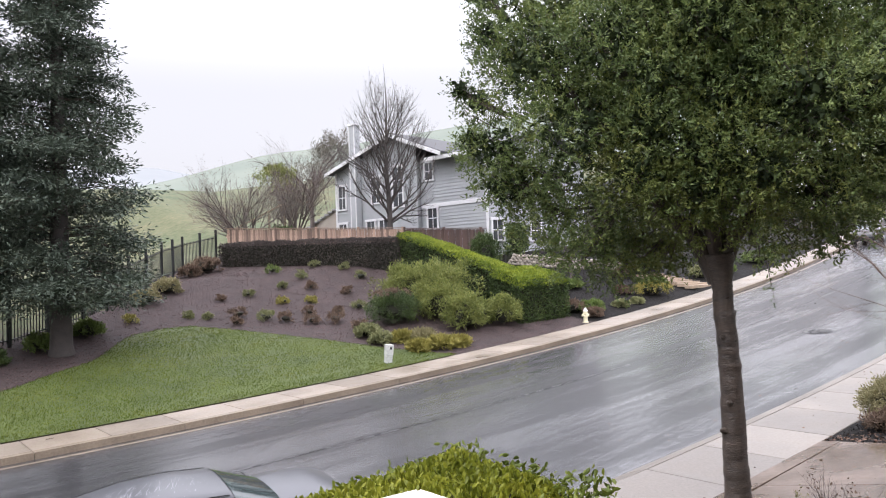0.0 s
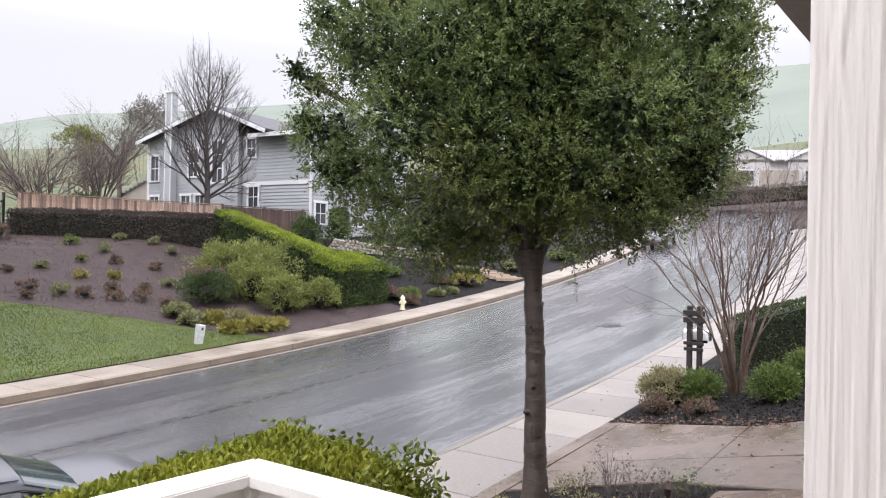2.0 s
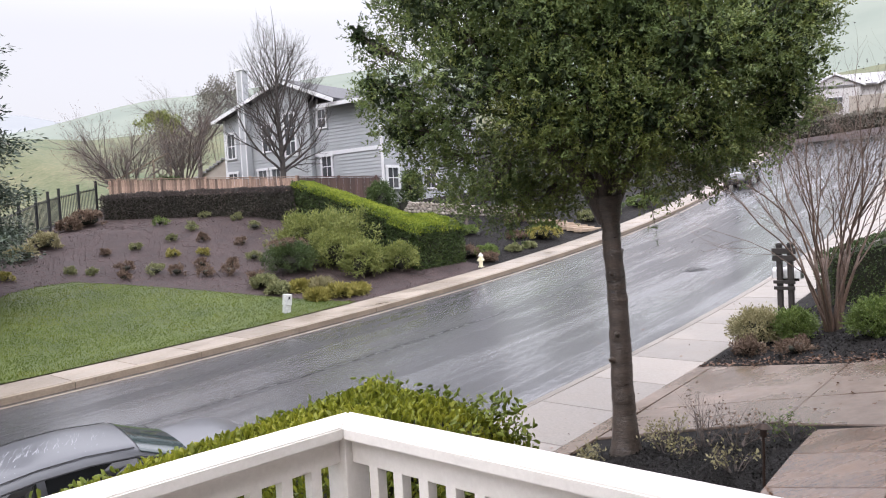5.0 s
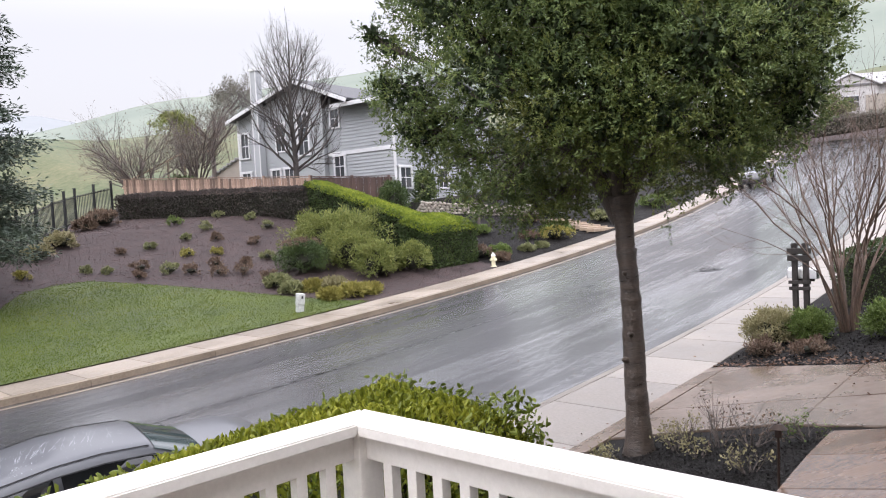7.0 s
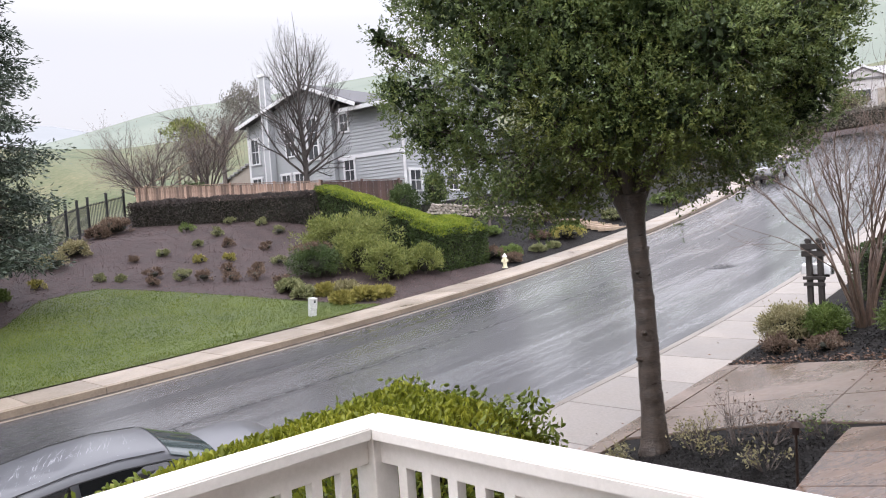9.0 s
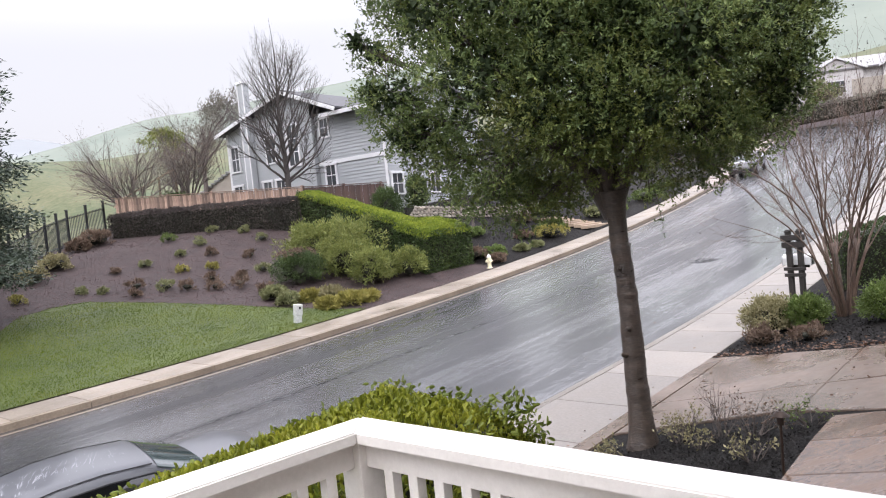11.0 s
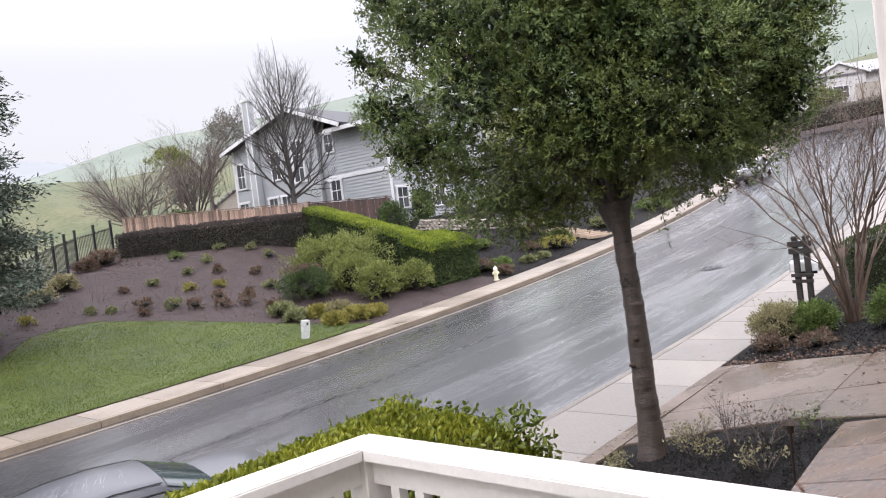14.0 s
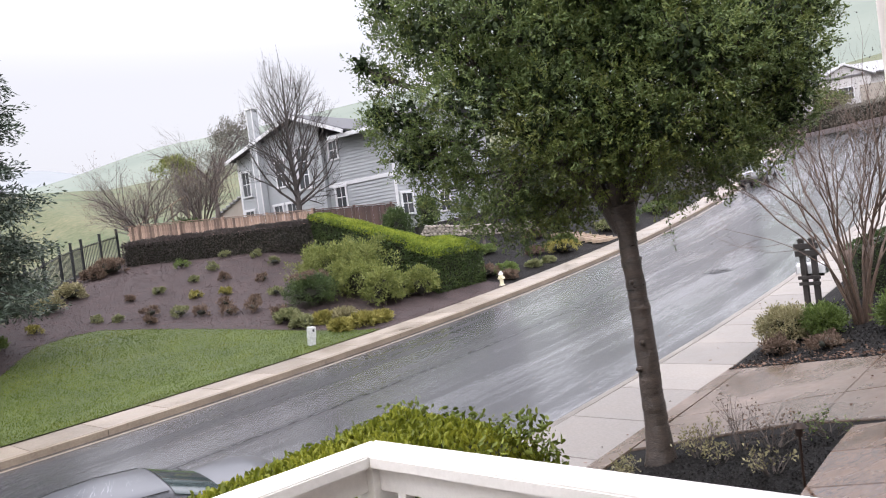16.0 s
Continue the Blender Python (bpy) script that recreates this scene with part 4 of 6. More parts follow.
def lawn():
    verts, faces = [], []
    S = [-14 + 29.5 * i / 60 for i in range(61)]
    for s in S:
        top = max(lerp(s, LAWN) - 0.12 * math.sin(s * 2.3), 18.3)
        for j in range(15):
            v = 18.22 + (top - 18.22) * j / 14
            verts.append((*xy(s, v), land(s, v) + 0.035))
    for i in range(60):
        for j in range(14):
            a = i * 15 + j
            faces.append((a, a + 15, a + 16, a + 1))
    ob = tagged(linked("lawn", from_lists("lawn", verts, faces), M_LAWN, None, smooth=True), "short wet green lawn between pavement and mulch", "lawn", kind="structure")
    rng = np.random.default_rng(7)
    P = []
    while len(P) < 105000:
        s = -9 + 24.6 * rng.random()
        v = 18.15 + 9.6 * rng.random()
        if v < lerp(s, LAWN) + 0.10 * rng.random() - 0.1 * math.sin(s * 2.3):
            P.append((*xy(s, v), land(s, v) + 0.03))
    D = unit(rng, len(P)) * 0.5 + np.array([0, 0, 1])
    g = leaves("grass", P, D, 0.036 * (0.5 + rng.random(len(P))), 0.22, M_BLADE, None, seed=8)
    tagged(g, "short wet blades of lawn grass", "grass", kind="stuff")


lawn()


def chips(name, inside, s0, s1, v0, v1, n, size, mat, label, seed):
    rng = np.random.default_rng(seed)
    P = []
    while len(P) < n:
        s, v = s0 + (s1 - s0) * rng.random(), v0 + (v1 - v0) * rng.random()
        if inside(s, v):
            P.append((*xy(s, v), land(s, v) + 0.005))
    D = unit(rng, n) * np.array([1, 1, 0.35]) + np.array([0, 0, 0.12])
    tagged(leaves(name, P, D, size * (0.5 + rng.random(n)), 0.55, mat, None, fold=0.03, seed=seed, face=np.tile(np.array([0.0, 0.0, 1.4]), (n, 1))), label, "mulch", kind="stuff")


chips("bark_chips", lambda s, v: v > lerp(s, LAWN) - 0.1 or s > 15.6, 1, 22, 18.3, 36, 85000, 0.042, M_CHIP, "brown bark chips strewn over the bank", 12)
chips("bark_chips", lambda s, v: True, 23, 34, 18.4, 24, 22000, 0.04, M_DARKCHIP, "black bark chips on the neighbouring bed", 13)

# ---- fences ----
def board_fence():
    f1 = tagged(empty("board_fence", Matrix.Identity(4)), "reddish weathered wooden board fence with a top rail", "fence")
    f2 = tagged(empty("board_fence", Matrix.Identity(4)), "dark wooden board fence with a top rail", "fence")
    bm = bmesh.new()
    box(bm, (0.134, 0.02, 1.75), pose(0, 0, 0.875), 0.004)
    board = bpy.data.meshes.new("board")
    bm.to_mesh(board)
    bm.free()
    dark = board.copy()
    board.materials.append(M_FENCE)
    dark.materials.append(M_FENCED)
    # The run past the corner uses a darker copy of the board.
    for fence, a, b, me, mat in ((f1, (21.18, 28.39), (15.92, 37.59), board, M_FENCE), (f2, (21.23, 28.34), (26.4, 27.7), dark, M_FENCED)):
        m0, ln, sl = between(a, b)
        n = int(ln / 0.148)
        for i in range(n):
            ob = new("board", me)
            ob.parent = fence
            ob.matrix_local = m0 @ pose(0.074 + i * 0.148, 0.004 * ((i * 7) % 3 - 1), sl * (0.074 + i * 0.148) + 0.03 + 0.006 * ((i * 5) % 4))
        bm = bmesh.new()
        tilt = -math.degrees(math.atan(sl))
        box(bm, (ln, 0.11, 0.04), m0 @ pose(ln / 2, 0, sl * ln / 2 + 1.84, 0, tilt, 0), 0.005)
        part("top_rail", bm, mat, fence)
        for h in (0.4, 1.4):
            bm = bmesh.new()
            box(bm, (ln, 0.04, 0.09), m0 @ pose(ln / 2, 0.033 if fence is f2 else -0.033, sl * ln / 2 + h, 0, tilt, 0), 0.004)
            part("rail", bm, mat, fence)
        for k in range(int(ln / 2.4) + 1):
            bm = bmesh.new()
            x = min(k * 2.4, ln)
            box(bm, (0.1, 0.1, 2.0), m0 @ pose(x, 0, sl * x + 0.9), 0.006)
            part("post", bm, mat, fence)


board_fence()


def iron_fence():
    t = tagged(empty("iron_fence", Matrix.Identity(4)), "black iron picket fence along the hillside", "fence")
    line = [(15.7, 38.4), (13.2, 36.6), (11.5, 34.6), (9.2, 31.8), (6.84, 29.3), (4.2, 27.4), (0.5, 25.9), (-4, 25), (-10, 24)]
    bm = bmesh.new()
    box(bm, (0.024, 0.024, 1.35), pose(0, 0, 0.78))
    picket = bpy.data.meshes.new("picket")
    bm.to_mesh(picket)
    bm.free()
    picket.materials.append(M_IRON)
    bm = bmesh.new()
    box(bm, (0.10, 0.10, 1.85), pose(0, 0, 0.85), 0.006)
    box(bm, (0.13, 0.13, 0.03), pose(0, 0, 1.79), 0.006)
    post = bpy.data.meshes.new("post")
    bm.to_mesh(post)
    bm.free()
    post.materials.append(M_IRON)
    for a, b in zip(line, line[1:]):
        m0, ln, sl = between(a, b)
        tilt = -math.degrees(math.atan(sl))
        n = int(ln / 0.13)
        for i in range(n):
            ob = new("picket", picket)
            ob.parent = t
            ob.matrix_local = m0 @ pose(0.07 + i * 0.13, 0, sl * (0.07 + i * 0.13))
        for k in range(2):
            ob = new("post", post)
            ob.parent = t
            ob.matrix_local = m0 @ pose(ln * k / 2, 0, sl * ln * k / 2)
        for h in (0.22, 1.38):
            bm = bmesh.new()
            box(bm, (ln, 0.03, 0.04), m0 @ pose(ln / 2, 0, sl * ln / 2 + h, 0, tilt, 0))
            part("rail", bm, M_IRON, t)


iron_fence()

# ---- bare trees round the house ----
def leader_tree(m, height, seed, label):
    """A leafless oval-headed tree: one leader, limbs rising from it all the way up."""
    rng = np.random.default_rng(seed)
    t = tagged(empty("bare_pear_tree", m), label, "tree")
    v, f, axis = [], [], []
    for k in range(13):
        h = height * k / 12
        axis.append(Vector((0.12 * math.sin(h * 0.9), 0.1 * math.sin(h * 0.7 + 1), h - 0.1)))
    tube(v, f, axis, [0.25] + [0.19 * (1 - k / 12) ** 1.3 + 0.006 for k in range(1, 13)], 9)
    linked("trunk", from_lists("trunk", v, f), M_PEAR, t, smooth=True)
    v, f, tips = [], [], []
    for k in range(36):
        share = (k + 0.5 * rng.random()) / 36
        h = 1.75 + (height * 0.70 - 1.75) * share ** 1.2
        p = axis[int(h / height * 12)].lerp(axis[min(int(h / height * 12) + 1, 12)], h / height * 12 % 1)
        w = k * 2.4 + 0.5 * rng.random()
        rise = 0.5 + 1.35 * share + 0.25 * rng.random()
        d = Vector((math.cos(w), math.sin(w), rise)).normalized()
        reach = lerp(share, [(0, 3.9), (0.3, 4.2), (0.65, 3.8), (1, 2.8)]) * (0.8 + 0.3 * rng.random())
        grow(v, f, tips, rng, p, d, reach * 0.56, 0.075 * (1 - 0.65 * share), 3, 0.62, 0.075, 4, 0.54, 5, 0.10)
    tagged(linked("branchwork", from_lists("branchwork", v, f), M_PEAR, t, smooth=True), kind="stuff")
    n = 1600
    sel = rng.integers(0, len(tips), n)
    tagged(leaves("bud_growth", [tips[i][0] for i in sel], unit(rng, n), 0.03 + 0.02 * rng.random(n), 0.7, M_RUST, t, seed=seed), kind="stuff")
    return t


leader_tree(put(22.36, 31.15), 10.3, 51, "tall leafless oval-headed tree behind a board fence")
bare_tree("bare_shrub_tree", put(17.44, 38.82), 0.7, 0.13, 13, 2.3, 0.6, 0.04, 3, 52, M_TWIG, "spreading dome-headed leafless tree with reddish twigs", lean=0.85, catkins=6000, kids=5, shrink=0.62)
bare_tree("bare_shrub_tree", put(20.59, 38.21), 0.9, 0.12, 10, 2.2, 0.6, 0.04, 3, 53, M_TWIG, "leafless brown tree with dense twigs beside the house", lean=0.75, catkins=6000, kids=5, shrink=0.6)
bare_tree("bare_shrub_tree", put(21.4, 40.5), 1.0, 0.12, 9, 1.7, 0.6, 0.05, 3, 59, M_TWIG, "leafless brown tree behind the handrail", lean=0.7, catkins=3000, shrink=0.6)
bare_tree("bare_shrub_tree", put(25.4, 44.6), 3.4, 0.16, 9, 2.5, 0.6, 0.01, 3, 55, M_TWIG, "leafless hazy tree with drooping twigs behind the house", lean=1.25, catkins=1500)
bare_tree("bare_young_tree", put(28.5, 23.6), 1.2, 0.07, 6, 1.7, 0.6, 0.05, 3, 54, M_TWIG, "young leafless tree in front of the grey house", lean=1.1)
shrub("evergreen_tree", put(22.31, 43.95), (1.2, 1.2, 1.0), 3800, 0.13, M_OLIVE, "pale yellow-green loose tree behind the fence", 56, lift=4.6, rough=0.7, core=0)
shrub("evergreen_tree", put(19.46, 37.74), (0.85, 0.8, 0.8), 5000, 0.13, M_TOPDARK, "dark green bush behind the fence", 57)
shrub("evergreen_tree", put(27.53, 45.25), (1.75, 1.75, 2.3), 7000, 0.12, M_HAZEL, "dense grey-brown hazy tree beside the chimney", 58, lift=5.5, rough=0.6, core=0)


# ---- the grey house ----
def lap_wall(name, x0, x1, y, z0, top, mat, parent, lap=0.19):
    """Lapped siding on the plane y, facing -y; top gives the height at x."""
    verts, faces = [], []
    cuts = 14
    zmax = max(top(x0 + (x1 - x0) * i / cuts) for i in range(cuts + 1))
    k, z = 0, z0
    while z < zmax:
        for i in range(cuts):
            xa, xb = x0 + (x1 - x0) * i / cuts, x0 + (x1 - x0) * (i + 1) / cuts
            za, zb = min(z + lap, top(xa)), min(z + lap, top(xb))
            if max(za, zb) <= z + 0.005:
                continue
            b = len(verts)
            verts += [(xa, y - 0.038, z), (xb, y - 0.038, z), (xb, y, max(zb, z)), (xa, y, max(za, z)), (xa, y, z), (xb, y, z)]
            faces += [(b, b + 1, b + 2, b + 3), (b + 4, b + 5, b + 1, b)]
        z += lap
    return linked(name, from_lists(name, verts, faces), mat, parent)


def house_window(parent, x, y, z, w, h, bars=1, cross=1):
    bm = bmesh.new()
    for dx, dz, sx, sz in ((-(w + 0.1) / 2, 0, 0.1, h), ((w + 0.1) / 2, 0, 0.1, h), (0, (h + 0.14) / 2, w + 0.34, 0.14), (0, -(h + 0.09) / 2, w + 0.28, 0.09)):
        box(bm, (sx, 0.09, sz), pose(dx, -0.045, dz), 0.006)
    win = part("window", bm, M_TRIM, parent, "white-trimmed window")
    win.location = (x, y - 0.02, z)
    bm = bmesh.new()
    box(bm, (w, 0.02, h), pose(0, -0.012, 0))
    part("pane", bm, M_PANE, win)
    bm = bmesh.new()
    for k in range(cross):
        box(bm, (w, 0.03, 0.045), pose(0, -0.03, h * (k + 1) / (cross + 1) - h / 2))
    for k in range(bars):
        box(bm, (0.03, 0.026, h), pose(w * (k + 1) / (bars + 1) - w / 2, -0.03, 0))
    part("sash", bm, M_TRIM, win)
    return win


def slab_roof(name, a, b, c, d, thick, mat, parent, label=""):
    n = (Vector(b) - Vector(a)).cross(Vector(d) - Vector(a)).normalized() * thick
    vs = [Vector(q) for q in (a, b, c, d)]
    verts = vs + [q - n for q in vs]
    faces = [(0, 1, 2, 3), (7, 6, 5, 4), (0, 4, 5, 1), (1, 5, 6, 2), (2, 6, 7, 3), (3, 7, 4, 0)]
    return linked(name, from_lists(name, verts, faces), mat, parent, label)


def grey_house():
    t = tagged(empty("house", pose(-1.35, 44.0, 0.9, 0, 0, -43.6)), "two-storey grey house with lap siding and white trim", "house")
    L, Rr, eave, ridge, mid = -7.7, 0.0, 5.75, 7.3, -1.7

    def gable(x):
        return ridge - (ridge - eave) * (mid - x) / (mid - L) if x < mid else ridge - 0.395 * (x - mid)

    lap_wall("wall", L, Rr, 0, -1.93, gable, M_SIDING, t)
    lap_wall("wall", Rr, 5.2, 0.35, -1.93, lambda x: 5.75, M_SIDING, t)
    side = lap_wall("wall", 0.36, 9.85, 0, -1.93, lambda x: 5.72 + 1.55 * (1 - abs(x - 5.2) / 4.9), M_SIDING, t)
    side.location, side.rotation_euler = (5.22, 0, 0), (0, 0, math.pi / 2)
    bm = bmesh.new()
    box(bm, (7.6, 11.8, 7.6), pose(-3.85, 5.98, 1.85))
    box(bm, (5.2, 9.5, 7.7), pose(2.58, 5.15, 1.85))
    part("wall_core", bm, M_SIDING, t)
    slab_roof("roof", (mid, -0.6, ridge + 0.28), (mid, 12.2, ridge + 0.28), (L - 0.45, 12.2, eave + 0.06), (L - 0.45, -0.6, eave + 0.06), 0.12, M_ROOF, t, "dark shingle roof")
    slab_roof("roof", (mid, 12.2, ridge + 0.28), (mid, -0.6, ridge + 0.28), (2.6, -0.6, 5.9), (2.6, 12.2, 5.9), 0.12, M_ROOF, t, "dark shingle roof")
    slab_roof("roof", (1.05, -0.35, 5.72), (5.8, -0.35, 5.72), (5.8, 5.2, 7.4), (1.05, 5.2, 7.4), 0.12, M_ROOF, t, "dark shingle roof")
    slab_roof("roof", (1.05, 5.2, 7.4), (5.8, 5.2, 7.4), (5.8, 10.6, 5.72), (1.05, 10.6, 5.72), 0.12, M_ROOF, t, "dark shingle roof")
    for xa, za, xb, zb in ((mid, ridge + 0.2, L - 0.45, eave - 0.02), (mid, ridge + 0.2, 2.6, 5.82)):
        bm = bmesh.new()
        ln = math.hypot(xb - xa, zb - za)
        box(bm, (ln, 0.05, 0.22), pose((xa + xb) / 2, -0.63, (za + zb) / 2 - 0.08, 0, -math.degrees(math.atan2(zb - za, xb - xa)), 0), 0.006)
        part("rake_board", bm, M_TRIM, t, "white rake board")
    bm = bmesh.new()
    box(bm, (4.7, 0.12, 0.22), pose(3.45, -0.40, 5.58), 0.01)
    part("eave_board", bm, M_TRIM, t, "white eave board")
    bm = bmesh.new()
    box(bm, (5.1, 0.05, 0.22), pose(2.6, 0.31, 2.95), 0.006)
    part("band", bm, M_TRIM, t, "white band between the storeys")
    for x, y in ((L + 0.04, -0.02), (-0.02, -0.02), (5.16, 0.3)):
        bm = bmesh.new()
        box(bm, (0.16, 0.06, 7.8), pose(x, y, 1.9), 0.005)
        part("corner_board", bm, M_TRIM if x != -0.02 else M_SIDING, t)
    # chimney on the gable wall
    bm = bmesh.new()
    box(bm, (0.55, 0.45, 9.2), pose(-5.3, -0.3, 4.0), 0.01)
    ch = part("chimney", bm, M_SIDING, t, "grey boarded chimney with white corners")
    for dx in (-0.25, 0.25):
        bm = bmesh.new()
        box(bm, (0.07, 0.04, 9.1), pose(-5.3 + dx, -0.535, 4.0), 0.004)
        part("corner_board", bm, M_TRIM, ch)
    bm = bmesh.new()
    box(bm, (0.68, 0.58, 0.16), pose(-5.3, -0.3, 8.65), 0.02)
    part("cap", bm, M_TRIM, ch)
    for x, y, z, w, h, b, c in ((0.75, 0.35, 5.0, 0.62, 1.0, 1, 1), (0.95, 0.35, 2.2, 0.75, 1.15, 1, 1), 
                                (-1.6, 0, 4.3, 0.85, 2.4, 1, 2), (-3.0, 0, 1.6, 0.75, 1.5, 1, 1), (-3.6, 0, 4.3, 0.75, 1.6, 1, 1), (-7.0, 0, 4.1, 0.7, 1.5, 1, 1), (-7.0, 0, 1.6, 0.8, 1.5, 1, 1), (-4.2, 0, 1.6, 0.75, 1.5, 1, 1)):
        house_window(t, x, y, z, w, h, b, c)
    for y, z in ((1.0, 1.25), (4.5, 1.25), (2.6, 4.5)):
        win = house_window(t, 0, 0, 0, 0.9, 1.1, 1, 1)
        win.location, win.rotation_euler = (5.25, y, z), (0, 0, math.pi / 2)


def outdoor_stair():
    """Pale steps that climb to the house, with a dark side wall."""
    t = tagged(empty("outdoor_stair", pose(-1.35, 44.0, 0.9, 0, 0, -43.6)), "pale wet concrete stair climbing to the grey house", "stair")
    for k in range(13):
        x, z = -13.4 + 0.42 * k, 1.72 + 0.145 * k
        bm = bmesh.new()
        box(bm, (0.46, 1.5, 0.13), pose(x, 1.0, z), 0.012)
        part("tread", bm, M_ROOFP, t, "pale wet tread")
        bm = bmesh.new()
        box(bm, (0.42, 1.3, z + 1.2), pose(x, 1.05, (z - 0.07 - 1.2) / 2 - 0.035))
        part("side_wall", bm, M_SOFFIT, t)


grey_house()
outdoor_stair()


def stair_rail():
    """Sloping timber handrail behind the board fence."""
    m0, ln, sl = between((16.6, 38.6), (19.6, 39.2))
    t = tagged(empty("garden_handrail", m0), "weathered sloping timber handrail behind the fence", "handrail")
    bm = bmesh.new()
    box(bm, (4.4, 0.06, 0.09), pose(2.1, 0, 2.55, 0, -24, 0), 0.008)
    part("handrail", bm, M_STEP, t)
    for x in (0.4, 1.6, 2.8, 4.0):
        bm = bmesh.new()
        box(bm, (0.09, 0.09, 2.0 + 0.44 * (x - 0.4)), pose(x, 0, (2.0 + 0.44 * (x - 0.4)) / 2 - 0.2), 0.006)
        part("post", bm, M_STEP, t)


stair_rail()


def stone_wall():
    rng = np.random.default_rng(3)
    m0, ln, sl = between((27.54, 27.31), (34.69, 23.37))
    t = tagged(empty("stone_wall", m0), "low dry-laid fieldstone retaining wall", "wall")
    def foot(x):
        q = m0 @ Vector((x, -0.1, 0))
        return land(*sv(q.x, q.y)) - m0.translation.z

    bm = bmesh.new()
    for k in range(10):
        x = (k + 0.5) * ln / 10
        box(bm, (ln / 10 + 0.01, 0.35, 1.0), pose(x, 0.12, foot(x) + 0.02))
    part("backing", bm, M_CORE, t)
    shapes = []
    for k in range(5):
        bm = bmesh.new()
        bmesh.ops.create_icosphere(bm, subdivisions=1, radius=0.5)
        for q in bm.verts:
            q.co *= 1 + 0.22 * noise.noise(q.co * 2 + Vector((k * 5, 0, 0)))
        me = bpy.data.meshes.new("stone")
        bm.to_mesh(me)
        bm.free()
        me.materials.append(M_STONE)
        shapes.append(me)
    for row in range(4):
        x = 0.1 * row
        while x < ln:
            w = 0.18 + 0.14 * rng.random()
            ob = new("stone", shapes[int(rng.integers(5))])
            ob.parent = t
            ob.matrix_local = pose(x + w / 2, -0.06, foot(x) + 0.02 + row * 0.15 + 0.05 * rng.random(), 0, 30 * rng.random() - 15, 40 * rng.random()) @ Matrix.Diagonal((w * 1.2, 0.3, 0.17 + 0.09 * rng.random(), 1))
            x += w


stone_wall()


def garden_steps():
    t = tagged(empty("garden_steps", put(33.2, 18.9)), "tan timber garden steps up the bank", "steps")
    for k in range(8):
        bm = bmesh.new()
        z = land(33.2, 18.9 + 0.42 * k) - land(33.2, 18.9)
        box(bm, (2.0, 0.44, 0.16), pose(0, 0.42 * k, z + 0.05), 0.012)
        part("tread", bm, M_STEP, t)


garden_steps()
for s, v, r, mm, sd in ((23.6, 19.9, 0.6, M_RUST, 1), (24.6, 19.5, 0.55, M_BUSH, 2), (24.0, 18.9, 0.4, M_RUST, 15), (28.6, 20.6, 0.4, M_RUST, 16), (29.7, 19.6, 0.75, M_YELLOW, 3), (31.2, 20.4, 0.6, M_BUSH, 4), (35.6, 20.0, 0.7, M_SAGE, 5), (37.5, 19.6, 0.6, M_BUSH, 6), (27.2, 22.6, 0.5, M_BUSH, 7), (31.8, 22.6, 0.5, M_RUST, 8), (39.5, 20.5, 0.8, M_TOPDARK, 9), (34.9, 23.0, 0.8, M_BUSH, 10), (26.4, 19.2, 0.3, M_SAGE, 11), (27.6, 19.1, 0.25, M_SAGE, 12), (42, 19.4, 0.9, M_BUSH, 13), (45, 19.6, 0.8, M_TOPDARK, 14)):
    shrub("bed_bush", put(s, v), (r * 1.2, r, r * 0.42), 2600, 0.075, mm, {M_BUSH: "green bush in a black-mulched bed", M_RUST: "rusty bush in a black-mulched bed", M_YELLOW: "yellow-green mounding bush by the steps", M_SAGE: "grey-green bush in a black-mulched bed", M_TOPDARK: "dark evergreen bush beside the pavement"}[mm], 130 + sd, rough=0.5)
shrub("dark_topiary", put(24.89, 26.39), (0.82, 0.7, 1.02), 5000, 0.10, M_TOPDARK, "dark rounded shrub beside the board fence", 151, rough=0.2)
shrub("dark_topiary", put(28.68, 27.57), (0.58, 0.58, 1.1), 6000, 0.10, M_TOPDARK, "tall dark shrub against the grey house", 152, rough=0.2)
shrub("leafy_tree", put(44.0, 26.5), (2.2, 2.2, 2.0), 9000, 0.16, M_BUSH, "green garden tree farther up the street", 153, lift=3.6, rough=0.5)


# ---- utility box, hydrant, manhole ----
def utility_pedestal():
    x, y = -1.76, 23.32
    t = tagged(empty("utility_pedestal", pose(x, y, land(*sv(x, y)), 3, 5, 30) @ Matrix.Scale(0.8, 4)), "leaning weathered white plastic utility pedestal on the lawn", "utility box")
    bm = bmesh.new()
    box(bm, (0.26, 0.24, 0.34), pose(0, 0, 0.15), 0.02)
    part("base", bm, M_OLDWHITE, t)
    bm = bmesh.new()
    box(bm, (0.29, 0.27, 0.44), pose(0, 0, 0.54), 0.03)
    part("cover", bm, M_OLDWHITE, t)
    bm = bmesh.new()
    box(bm, (0.08, 0.01, 0.1), pose(0.02, -0.138, 0.62), 0.003)
    part("lock_plate", bm, M_IRON, t, "dark lock plate")


